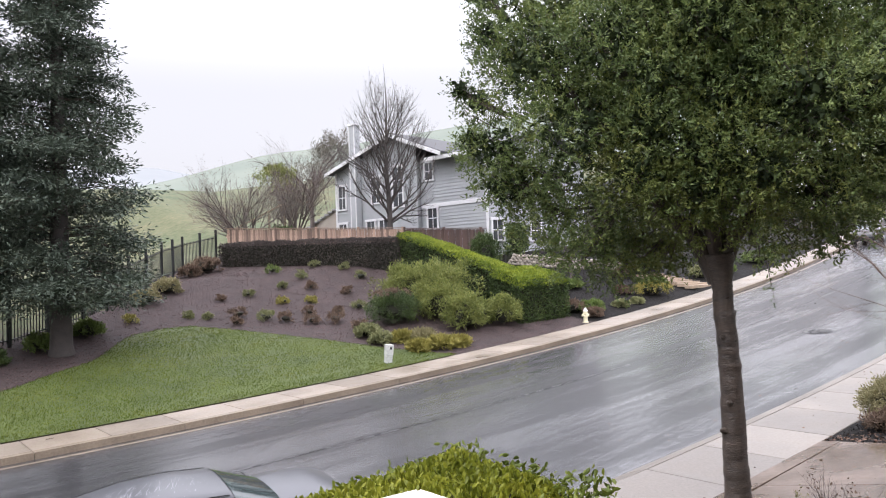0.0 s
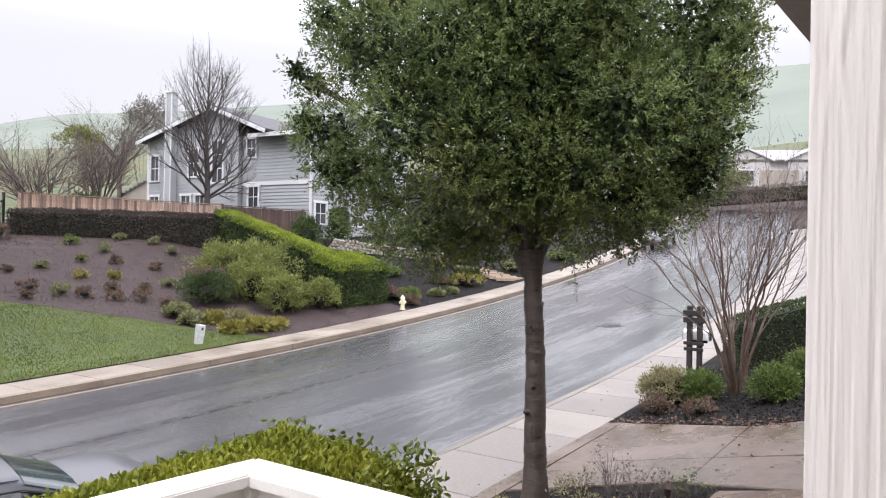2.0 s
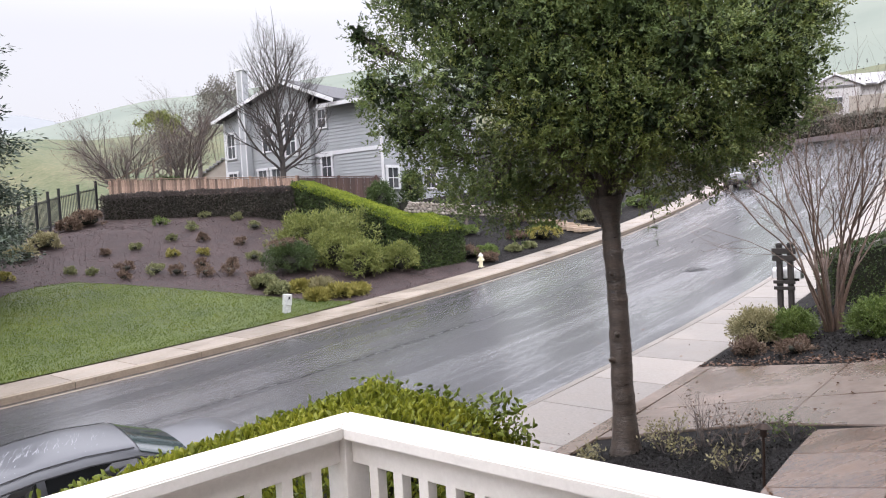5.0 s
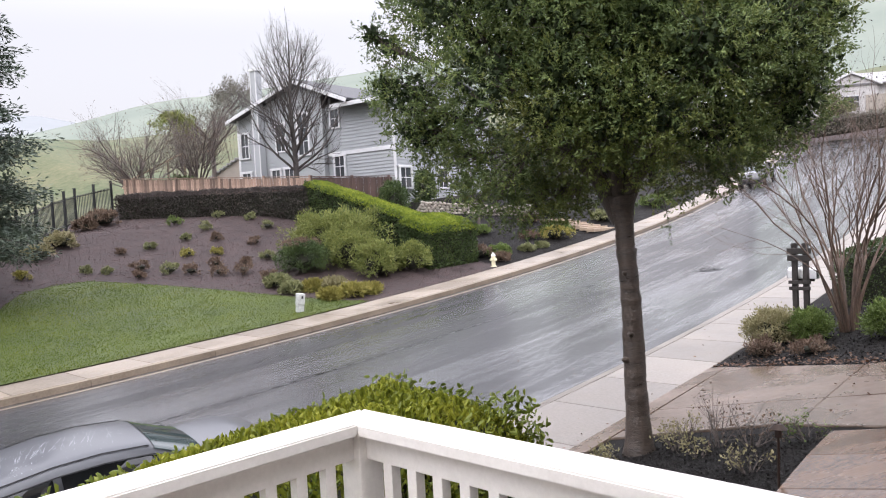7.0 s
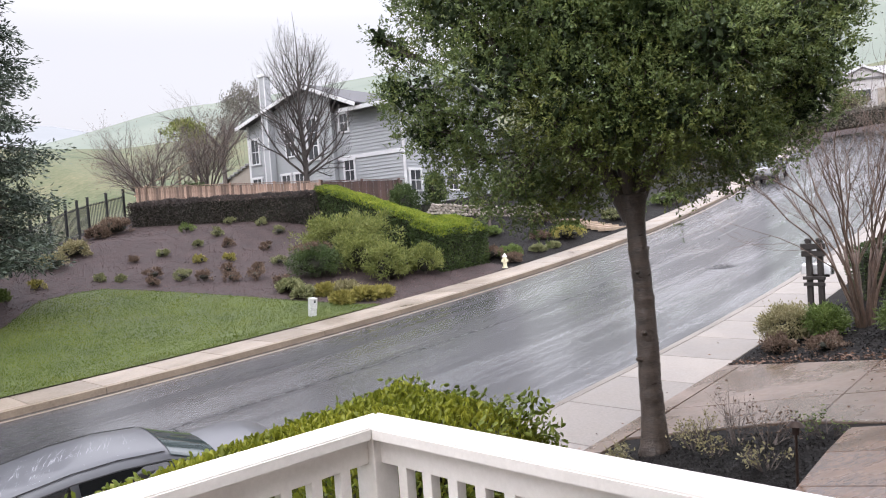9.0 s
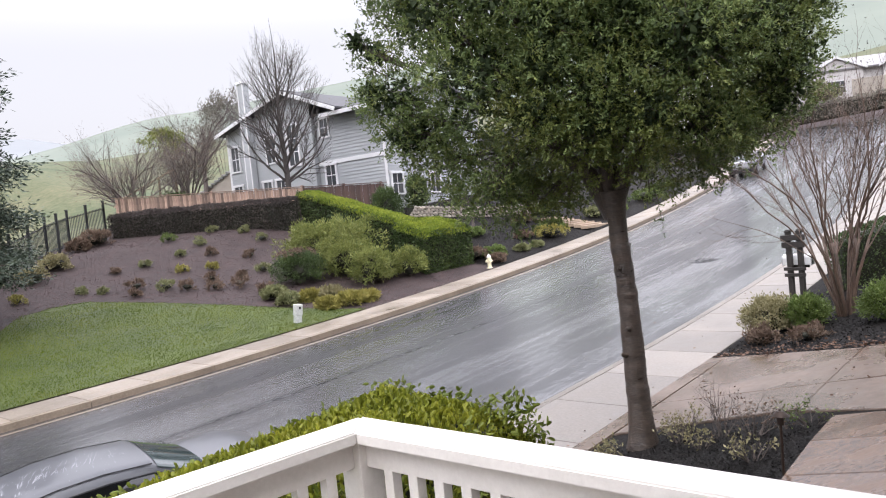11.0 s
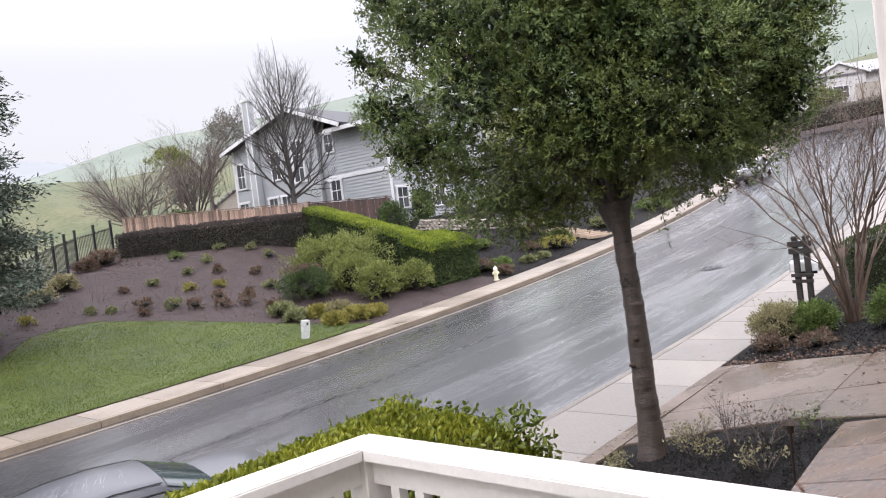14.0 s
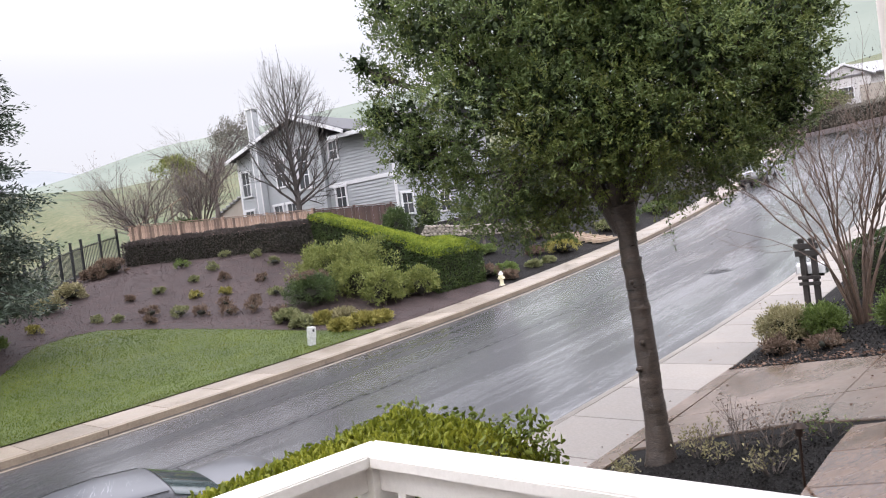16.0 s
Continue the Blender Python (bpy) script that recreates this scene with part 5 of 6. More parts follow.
def hydrant():
    x, y = 5.63, 29.4
    t = tagged(empty("fire_hydrant", pose(x, y, land(*sv(x, y)) - 0.02, 0, 0, 20) @ Matrix.Scale(0.84, 4)), "cream-painted fire hydrant beside the pavement", "hydrant")
    bm = bmesh.new()
    cyl(bm, 0.15, 0.15, 0.05)
    cyl(bm, 0.10, 0.095, 0.5, pose(0, 0, 0.05))
    cyl(bm, 0.13, 0.13, 0.04, pose(0, 0, 0.42))
    part("barrel", bm, M_HYDRANT, t, smooth=False)
    bm = bmesh.new()
    cyl(bm, 0.125, 0.06, 0.11, pose(0, 0, 0.55))
    cyl(bm, 0.03, 0.03, 0.05, pose(0, 0, 0.66), 6)
    part("bonnet", bm, M_WHITEMETAL, t, "white domed bonnet")
    for a in (0, 180, 270):
        bm = bmesh.new()
        cyl(bm, 0.06, 0.06, 0.17, pose(0, 0, 0.36, 0, 90, a) , 12)
        part("outlet", bm, M_HYDRANT, t)


def manhole():
    x, y = 11.4, 22.6
    s, v = sv(x, y)
    t = tagged(empty("manhole", pose(x, y, street_z(s, v), -0.9, -3.5, 38.98)), "round cast-iron manhole cover in the wet asphalt", "manhole")
    bm = bmesh.new()
    cyl(bm, 0.47, 0.45, 0.012, None, 40)
    part("rim", bm, M_CASTIRON, t)
    bm = bmesh.new()
    cyl(bm, 0.36, 0.36, 0.018, None, 40)
    for k in range(5):
        box(bm, (0.55 - abs(k - 2) * 0.1, 0.05, 0.008), pose(0, (k - 2) * 0.12, 0.02))
    part("lid", bm, M_CASTIRON, t)


utility_pedestal()
hydrant()
manhole()


# ---- cars ----
def loft(name, stations, mat, parent, closed=True, label="", smooth=True):
    """A skin over cross-sections: (x, [(y, z), ...]) for one half, mirrored."""
    verts, faces = [], []
    n = None
    for x, half in stations:
        ring = [(x, -y, z) for y, z in half] + [(x, y, z) for y, z in reversed(half) if y > 1e-6]
        n = len(ring)
        verts += ring
    for i in range(len(stations) - 1):
        for j in range(n - 1 + (1 if closed else 0)):
            a, b = i * n + j, i * n + (j + 1) % n
            faces.append((a, b, b + n, a + n))
    if closed:
        faces += [tuple(range(n - 1, -1, -1)), tuple((len(stations) - 1) * n + j for j in range(n))]
    me = from_lists(name, verts, faces)
    ob = linked(name, me, mat, parent, label, smooth)
    return ob


def sedan(name, m, paint, label):
    """A saloon, its nose to +x, wheels on z = 0."""
    t = tagged(empty(name, m), label, "car")
    st = []
    for x, w, top, low, crown in ((-2.36, 0.70, 0.86, 0.42, 0.02), (-2.28, 0.82, 0.98, 0.30, 0.03), (-1.9, 0.89, 1.03, 0.24, 0.04), (-1.2, 0.915, 0.99, 0.22, 0.03), (-0.2, 0.92, 0.95, 0.2, 0.03),
                                  (0.8, 0.915, 0.94, 0.2, 0.04), (1.25, 0.91, 0.955, 0.22, 0.075), (1.8, 0.89, 0.92, 0.24, 0.08), (2.15, 0.82, 0.83, 0.26, 0.06), (2.34, 0.64, 0.62, 0.36, 0.03)):
        st.append((x, [(w * 0.86, low), (w * 0.97, low + 0.08), (w, (low + top) / 2), (w * 0.985, top - 0.16), (w * 0.93, top - 0.05), (w * 0.84, top), (w * 0.5, top + crown * 0.8), (0, top + crown)]))
    body = loft("body", st, paint, t)
    roof = []
    for x, bw, tw, zb, zt in ((-2.02, 0.70, 0.62, 1.02, 1.05), (-1.55, 0.76, 0.60, 1.0, 1.26), (-1.1, 0.80, 0.585, 0.99, 1.36), (-0.5, 0.825, 0.60, 0.97, 1.41), (0.0, 0.83, 0.60, 0.96, 1.395), (0.55, 0.82, 0.585, 0.94, 1.315), (0.95, 0.79, 0.60, 0.92, 1.12), (1.36, 0.74, 0.66, 0.90, 0.93)):
        roof.append((x, [(bw, zb - 0.03), (tw + 0.055, zt - 0.09), (tw + 0.01, zt - 0.035), (tw * 0.8, zt), (tw * 0.4, zt + 0.02), (0, zt + 0.026)]))
    loft("cabin", roof, paint, t)

    def skin(i0, i1, j0, j1, f0=0.0, f1=1.0, g0=0.0, g1=1.0, side=1, up=0.006):
        """A patch just proud of the cabin between stations i0, i1 and profile points j0, j1."""
        verts, faces = [], []
        nu, nv = (i1 - i0) * 2, (j1 - j0) * 2

        def at_(a, b):
            i, j = min(int(a), len(roof) - 2), min(int(b), 4)
            q = []
            for ii in (i, i + 1):
                xx, h = roof[ii]
                y0, z0 = h[j]
                y1, z1 = h[j + 1]
                q.append(Vector((xx, y0 + (y1 - y0) * (b - j), z0 + (z1 - z0) * (b - j))))
            return q[0].lerp(q[1], a - i)

        for a in range(nu + 1):
            for b in range(nv + 1):
                aa = i0 + f0 + (i1 - i0 - f0 - (1 - f1)) * a / nu
                bb = j0 + g0 + (j1 - j0 - g0 - (1 - g1)) * b / nv
                q = at_(aa, bb)
                verts.append(Vector((q.x + (up * 0.6 if q.x > 0.4 else 0), side * (q.y + up * (1 if b < nv or j1 < 5 else 0)), q.z + up * 0.7)))
        for a in range(nu):
            for b in range(nv):
                k = a * (nv + 1) + b
                faces.append((k, k + 1, k + nv + 2, k + nv + 1) if side > 0 else (k, k + nv + 1, k + nv + 2, k + 1))
        return verts, faces

    for side in (-1, 1):
        for i0, i1, f0, f1 in ((1, 3, 0.35, 0.92), (3, 6, 0.08, 0.9)):
            v, f = skin(i0, i1, 0, 1, f0, f1, 0.12, 0.86, side, 0.012)
            linked("side_window", from_lists("side_window", v, f), M_CARGLASS, t, "dark tinted side window")
        v, f = skin(5, 7, 1, 5, 0.12, 0.95, 0.5, 1.0, side, 0.010)
        if side > 0:
            v2, f2 = skin(5, 7, 1, 5, 0.12, 0.95, 0.5, 1.0, -1, 0.010)
            b = len(v)
            linked("windscreen", from_lists("windscreen", v + v2, f + [tuple(q + b for q in ff) for ff in f2]), M_SHIELD, t, "wet windscreen", True)
            v, f = skin(0, 2, 1, 5, 0.15, 0.75, 0.5, 1.0, 1, 0.010)
            v2, f2 = skin(0, 2, 1, 5, 0.15, 0.75, 0.5, 1.0, -1, 0.010)
            b = len(v)
            linked("rear_window", from_lists("rear_window", v + v2, f + [tuple(q + b for q in ff) for ff in f2]), M_CARGLASS, t, "dark rear window", True)
        vv, ff = [], []
        tube(vv, ff, [Vector((x, side * (h[2][0] + 0.004), h[2][1] + 0.012)) for x, h in roof[1:6]], [0.007] * 5, 6)
        linked("roof_trim", from_lists("roof_trim", vv, ff), M_RUBBER, t, "black roof trim strip", True)
        vv, ff = [], []
        tube(vv, ff, [Vector((x, side * (h[0][0] * 0.25 + h[1][0] * 0.75 + 0.02), h[0][1] * 0.14 + h[1][1] * 0.86 + 0.03)) for x, h in roof[1:7]], [0.009] * 6, 6)
        linked("window_trim", from_lists("window_trim", vv, ff), M_RUBBER, t, smooth=True)
        bm = bmesh.new()
        box(bm, (0.12, 0.2, 0.13), pose(0.78, side * 1.0, 1.0), 0.04)
        part("wing_mirror", bm, paint, t)
        bm = bmesh.new()
        box(bm, (0.30, 0.3, 0.10), pose(2.14, side * 0.62, 0.66, 0, 12, side * -14), 0.04)
        part("headlight", bm, M_CHROME, t, "clear headlight")
        bm = bmesh.new()
        box(bm, (0.12, 0.4, 0.13), pose(-2.27, side * 0.6, 0.82, 0, 0, side * 10), 0.03)
        part("tail_light", bm, M_LAMP, t, "red tail light")
        for x in (-1.38, 1.42):
            bm = bmesh.new()
            cyl(bm, 0.325, 0.325, 0.22, pose(x, side * 0.80 - 0.11 * 1, 0.325, -90, 0, 0) , 28)
            wheel = part("wheel", bm, M_RUBBER, t, "black tyre")
            bm = bmesh.new()
            cyl(bm, 0.22, 0.2, 0.24, pose(x, side * 0.80 - 0.12, 0.325, -90, 0, 0), 20)
            part("rim", bm, M_CHROME, wheel, "alloy rim")
    bm = bmesh.new()
    box(bm, (1.0, 1.05, 0.02), pose(1.14, 0, 1.0, 0, 7, 0), 0.008)
    bmesh.ops.scale(bm, vec=(0.22, 1.1, 1), verts=bm.verts, space=Matrix.Translation((-1.16, 0, 0)))
    part("wiper_cowl", bm, M_RUBBER, t, "black cowl with wipers")
    vv, ff = [], []
    for y0 in (-0.55, 0.05):
        tube(vv, ff, [Vector((1.2, y0, 0.99)), Vector((1.12, y0 + 0.35, 1.035)), Vector((1.06, y0 + 0.62, 1.075))], [0.012, 0.012, 0.008], 5)
    linked("wiper", from_lists("wiper", vv, ff), M_RUBBER, t)
    v, f = [], []
    tube(v, f, [Vector((-1.12, 0, 1.39)), Vector((-1.2, 0, 1.43)), Vector((-1.27, 0, 1.455)), Vector((-1.3, 0, 1.41))], [0.012, 0.03, 0.016, 0.02], 8)
    linked("aerial_fin", from_lists("aerial_fin", v, f), M_RUBBER, t, "black aerial fin")
    # runs of rain on the roof
    rng = np.random.default_rng(17)
    v, f = [], []
    for k in range(34):
        x, y = -0.95 + 1.3 * rng.random(), -0.25 + 0.7 * rng.random()
        pts = []
        for i in range(14):
            rz = lerp(x, [(-1.55, 1.26), (-1.1, 1.36), (-0.5, 1.41), (0, 1.395), (0.55, 1.315)]) + 0.022 - 0.045 * (abs(y) / 0.6) ** 2
            pts.append(Vector((x, y, rz)))
            y -= 0.035 + 0.02 * rng.random()
            x += (0.007 * math.sin(i * 1.7 + k) - 0.006 - 0.02 * (k % 5) / 4)
            if y < -0.5:
                break
        if len(pts) > 2:
            tube(v, f, pts, [0.002] + [0.0042] * (len(pts) - 2) + [0.006], 6)
    tagged(linked("rainwater", from_lists("rainwater", v, f), M_WATER, t, "runs of rainwater", True), kind="stuff")
    P = []
    for k in range(420):
        x, y = -1.3 + 1.7 * rng.random(), -0.5 + 1.0 * rng.random()
        rz = lerp(x, [(-1.55, 1.26), (-1.1, 1.36), (-0.5, 1.41), (0, 1.395), (0.55, 1.315)]) + 0.024 - 0.045 * (abs(y) / 0.6) ** 2
        P.append((x, y, rz))
    bm = bmesh.new()
    for p in P:
        bmesh.ops.create_icosphere(bm, subdivisions=1, radius=0.003 + 0.0035 * rng.random(), matrix=Matrix.Translation(p) @ Matrix.Diagonal((1, 1, 0.5, 1)))
    tagged(part("rain_beading", bm, M_WATER, t, "beads of rain", True), kind="stuff")
    return t


def on_road(s, v, turn=0.0):
    x, y = xy(s, v)
    along = Vector((*xy(s + 1, v), street_z(s + 1, v))) - Vector((*xy(s - 1, v), street_z(s - 1, v)))
    across = Vector((*xy(s, v + 0.8), street_z(s, v + 0.8))) - Vector((*xy(s, v - 0.8), street_z(s, v - 0.8)))
    ax = along.normalized()
    az = ax.cross(across).normalized()
    ay = az.cross(ax)
    m = Matrix((ax, ay, az)).transposed().to_4x4()
    return Matrix.Translation((x, y, street_z(s, v) + 0.004)) @ m @ pose(0, 0, 0, 0, 0, turn)


CAR_S, CAR_V = 3.1, 8.6
sedan("parked_car", on_road(CAR_S, CAR_V, -7.3) @ Matrix.Scale(0.9, 4), M_CAR, "dark silver saloon parked at the kerb, beaded with rain")
M_CARBLACK = surface("black_car_paint", (0.015, 0.016, 0.018), (0.025, 0.026, 0.03), 1, 200, (0.15, 0.25), 0.02, 0.001, coat=1.0)
sedan("parked_car", on_road(52.5, 15.5, 180), M_CARBLACK, "black car parked facing downhill at the far kerb")


# ---- houses far up the street ----
def far_house(m, w, d, h, wall, label, gables=2, rise=2.6):
    t = tagged(empty("far_house", m), label, "house")
    bm = bmesh.new()
    box(bm, (w, d, h), pose(0, d / 2, h / 2))
    part("wall", bm, wall, t)
    slab_roof("roof", (-w / 2 - 0.6, -0.7, h - 0.1), (w / 2 + 0.6, -0.7, h - 0.1), (w / 2 + 0.6, d / 2, h + rise), (-w / 2 - 0.6, d / 2, h + rise), 0.2, M_ROOFP, t)
    slab_roof("roof", (-w / 2 - 0.6, d / 2, h + rise), (w / 2 + 0.6, d / 2, h + rise), (w / 2 + 0.6, d + 0.7, h - 0.1), (-w / 2 - 0.6, d + 0.7, h - 0.1), 0.2, M_ROOFP, t)
    for k in range(gables):
        x = (k - (gables - 1) / 2) * w / gables
        g = w / gables * 0.36
        me = from_lists("gable", [(x - g, -0.5, 0), (x + g, -0.5, 0), (x + g, -0.5, h - 0.2), (x, -0.5, h + rise * 0.6), (x - g, -0.5, h - 0.2), (x - g, 0.2, 0), (x + g, 0.2, 0), (x + g, 3.0, h - 0.2), (x, 3.5, h + rise * 0.6), (x - g, 3.0, h - 0.2)],
                        [(0, 1, 2, 3, 4), (1, 6, 7, 2), (0, 4, 9, 5), (2, 7, 8, 3), (3, 8, 9, 4)])
        linked("gable", me, wall, t)
        for side in (-1, 1):
            bm = bmesh.new()
            ln = math.hypot(g + 0.5, 1.9)
            box(bm, (ln, 3.6, 0.2), pose(x + side * (g + 0.3) / 2, 1.0, h + rise * 0.3, 0, side * math.degrees(math.atan2(rise * 0.6 + 0.2, g)), 0), 0.02)
            part("gable_roof", bm, M_TRIM, t, "white-edged gable roof")
        for z in (1.6, 4.2):
            if z + 1 < h:
                house_window(t, x, -0.52, z, 1.5, 1.3, 2, 1)
    # Taupe panel paints the shade that the eave casts on the wall.
    bm = bmesh.new()
    box(bm, (4.6, 0.1, 2.3), pose(-w * 0.0, -0.56, 1.15), 0.02)
    part("eave_shade_panel", bm, M_SOFFIT, t, "taupe panel painted as eave shade on the wall")
    return t


far_house(pose(61.5, 78.0, 8.75, 0, 0, -22), 15, 9, 3.7, M_CREAM, "cream two-gabled house far up the street", rise=1.8)
far_house(pose(76.0, 68.0, 8.4, 0, 0, -50), 14, 9, 3.7, M_CREAM, "cream gabled house far up the street", rise=1.8)
far_house(pose(30.0, 70.0, 3.6, 0, 0, -40), 13, 9, 5.2, M_CREAM, "pale house behind the trees")
m, ln, sl = between((77.5, 19.5), (77.5, -9.0))
clipped_hedge("far_hedge", m, ln, 2.2, 1.5, 1.3, 12000, 0.20, M_HAZEL, M_HAZEL, "brown winter hedge across the head of the street", 165, 0.5, 0.4, 0.35, sl)
# Haze is put into these distant trees by their pale sage leaf colour.
for x, y, r, sd in ((52, 74, 1.8, 1), (66, 74, 1.6, 2), (70, 80, 2.4, 4)):
    shrub("far_tree", Matrix.Translation((x, y, land(*sv(x, y)) - 0.2)), (r, r, r), 3500, 0.24, M_SAGE, "grey-green tree near far houses", 160 + sd, lift=r * 1.1, rough=0.5)


# ---- hills, with mist painted into their colour ----
def hill(name, mat, r0, r1, crest, label, rough=0.0):
    verts, faces = [], []
    az = [-75 + 1.5 * i for i in range(114)]
    for a in az:
        el = lerp(a, crest)
        el += rough * noise.noise(Vector((a * 0.15, 0.3, r1 * 0.01)))
        top = math.tan(radians(max(el, 0.5))) * r1
        for k in range(9):
            f = k / 8
            r = r0 + (r1 - r0) * f
            verts.append((math.sin(radians(a)) * r, math.cos(radians(a)) * r, -4 + (top + 4) * (f ** 0.85) if k else -12))
    for i in range(len(az) - 1):
        for j in range(8):
            k = i * 9 + j
            faces.append((k, k + 9, k + 10, k + 1))
    tagged(linked(name, from_lists(name, verts, faces), mat, None, smooth=True), label, "backdrop", kind="structure")


hill("backdrop", M_HILL, 180, 420, [(-75, 4), (-26, 6.0), (-21, 7.1), (-18.9, 7.6), (-14.6, 8.8), (-12.5, 9.24), (-10.3, 9.5), (-3, 10.4), (10, 12), (25, 13.4), (36, 13.65), (45, 13.5), (95, 9)], "smooth green hill with mist painted into its colour", 0.15)
hill("backdrop", M_FARHILL, 500, 900, [(-75, 5), (-40, 7), (-24, 8.1), (-21.2, 8.0), (-18, 7.4), (-10, 6), (95, 5)], "far ridge with thick mist painted into its colour", 0.2)


# ---- porch where the camera stands ----
CORNER = pose(0.0, 2.46, 0, 0, 0, 38.98)   # local x along the street, y across it
RAIL = -0.635
DECK = -1.60


def porch_rail():
    t = tagged(empty("porch_railing", Matrix.Translation((0, 2.46, 0))), "white-painted wooden porch railing with square balusters", "railing")
    dl, dr = Vector((-0.806, -0.592, 0)), Vector((0.661, -0.750, 0))     # the two runs from the corner
    nl, nr = Vector((0.592, -0.806, 0)), Vector((-0.750, -0.661, 0))     # inwards
    width = 0.14
    k = width * (nl - nr).dot(nl) / dr.dot(nl)
    inner = nr * width + dr * k

    def flat(ring, z0, z1, bevel):
        bm = bmesh.new()
        top = [bm.verts.new((q.x, q.y, z1)) for q in ring]
        low = [bm.verts.new((q.x, q.y, z0)) for q in ring]
        bm.faces.new(top)
        bm.faces.new(low[::-1])
        for i in range(4):
            bm.faces.new((top[i], low[i], low[(i + 1) % 4], top[(i + 1) % 4]))
        bmesh.ops.recalc_face_normals(bm, faces=bm.faces)
        bmesh.ops.bevel(bm, geom=list(bm.edges), offset=bevel, segments=2, affect="EDGES")
        return bm

    zero = Vector((0, 0, 0))
    part("top_rail", flat([dl * 3.6, zero + dl * 0.0015, inner + dl * 0.0015, dl * 3.6 + nl * width], RAIL - 0.04, RAIL, 0.005), M_WHITE, t)
    part("top_rail", flat([zero, dr * 1.58, dr * 1.58 + nr * width, inner], RAIL - 0.04, RAIL, 0.005), M_WHITE, t)
    for lo in (RAIL - 0.04 - 0.088, DECK + 0.076):
        for d, n, ln in ((dl, nl, 3.5), (dr, nr, 1.54)):
            part("rail", flat([d * 0.1 + n * 0.05, d * ln + n * 0.05, d * ln + n * 0.09, d * 0.1 + n * 0.09], lo, lo + 0.088, 0.004), M_WHITE, t)
    c = inner * 0.5
    bm = bmesh.new()
    box(bm, (0.094, 0.094, -DECK + RAIL - 0.04), pose(c.x, c.y, (RAIL - 0.04 + DECK) / 2, 0, 0, 38.98), 0.005)
    part("corner_post", bm, M_WHITE, t)
    bm = bmesh.new()
    box(bm, (0.038, 0.038, 0.80), pose(0, 0, (RAIL - 0.085 + DECK + 0.12) / 2), 0.003)
    me = bpy.data.meshes.new("baluster")
    bm.to_mesh(me)
    bm.free()
    me.materials.append(M_WHITE)
    for d, n, count, turn in ((dl, nl, 31, 36.3), (dr, nr, 13, 41.4)):
        for i in range(count):
            ob = new("baluster", me)
            ob.parent = t
            ob.matrix_local = Matrix.Translation(d * (0.20 + 0.104 * i) + n * 0.07) @ pose(0, 0, 0, 0, 0, turn)


porch_rail()


def porch():
    bm = bmesh.new()
    n = 24
    for k in range(n):
        box(bm, (5.2, 0.138, 0.03), CORNER @ pose(-2.6, -0.07 - 0.144 * k, DECK - 0.016), 0.003)
    box(bm, (5.2, 3.5, 0.12), CORNER @ pose(-2.6, -1.75, DECK - 0.1))
    deck = part("porch_floor", bm, M_SOFFIT, None)
    tagged(deck, "painted board porch floor", "floor", kind="structure")
    bm = bmesh.new()
    box(bm, (5.1, 3.4, 1.4), CORNER @ pose(-2.6, -1.75, DECK - 0.86))
    tagged(part("porch_base", bm, M_CREAM, None), "plain base under the porch floor", "base", kind="structure")
    # house wall behind and the roof over the porch
    bm = bmesh.new()
    box(bm, (16, 0.2, 4.6), CORNER @ pose(-1.0, -3.5, 0.0))
    tagged(part("wall_south", bm, M_SIDING, None), "plain painted house wall behind the porch", "wall", kind="structure")
    bm = bmesh.new()
    box(bm, (8.6, 2.4, 0.12), CORNER @ pose(4.32, -2.3, 1.25), 0.01)
    # Unseen strip overhead, added to shade the railing's house-facing sides.
    box(bm, (7.0, 1.6, 0.12), CORNER @ pose(-3.5, -2.72, 1.25), 0.01)
    tagged(part("ceiling", bm, M_SOFFIT, None), "taupe boarded porch ceiling with an unseen strip added for shade", "ceiling", kind="structure")
    bm = bmesh.new()
    box(bm, (8.6, 0.05, 0.2), CORNER @ pose(4.32, -1.10, 1.30), 0.006)
    tagged(part("trim", bm, M_SOFFIT, None), "taupe fascia board along the porch roof", "fascia", kind="structure")


porch()


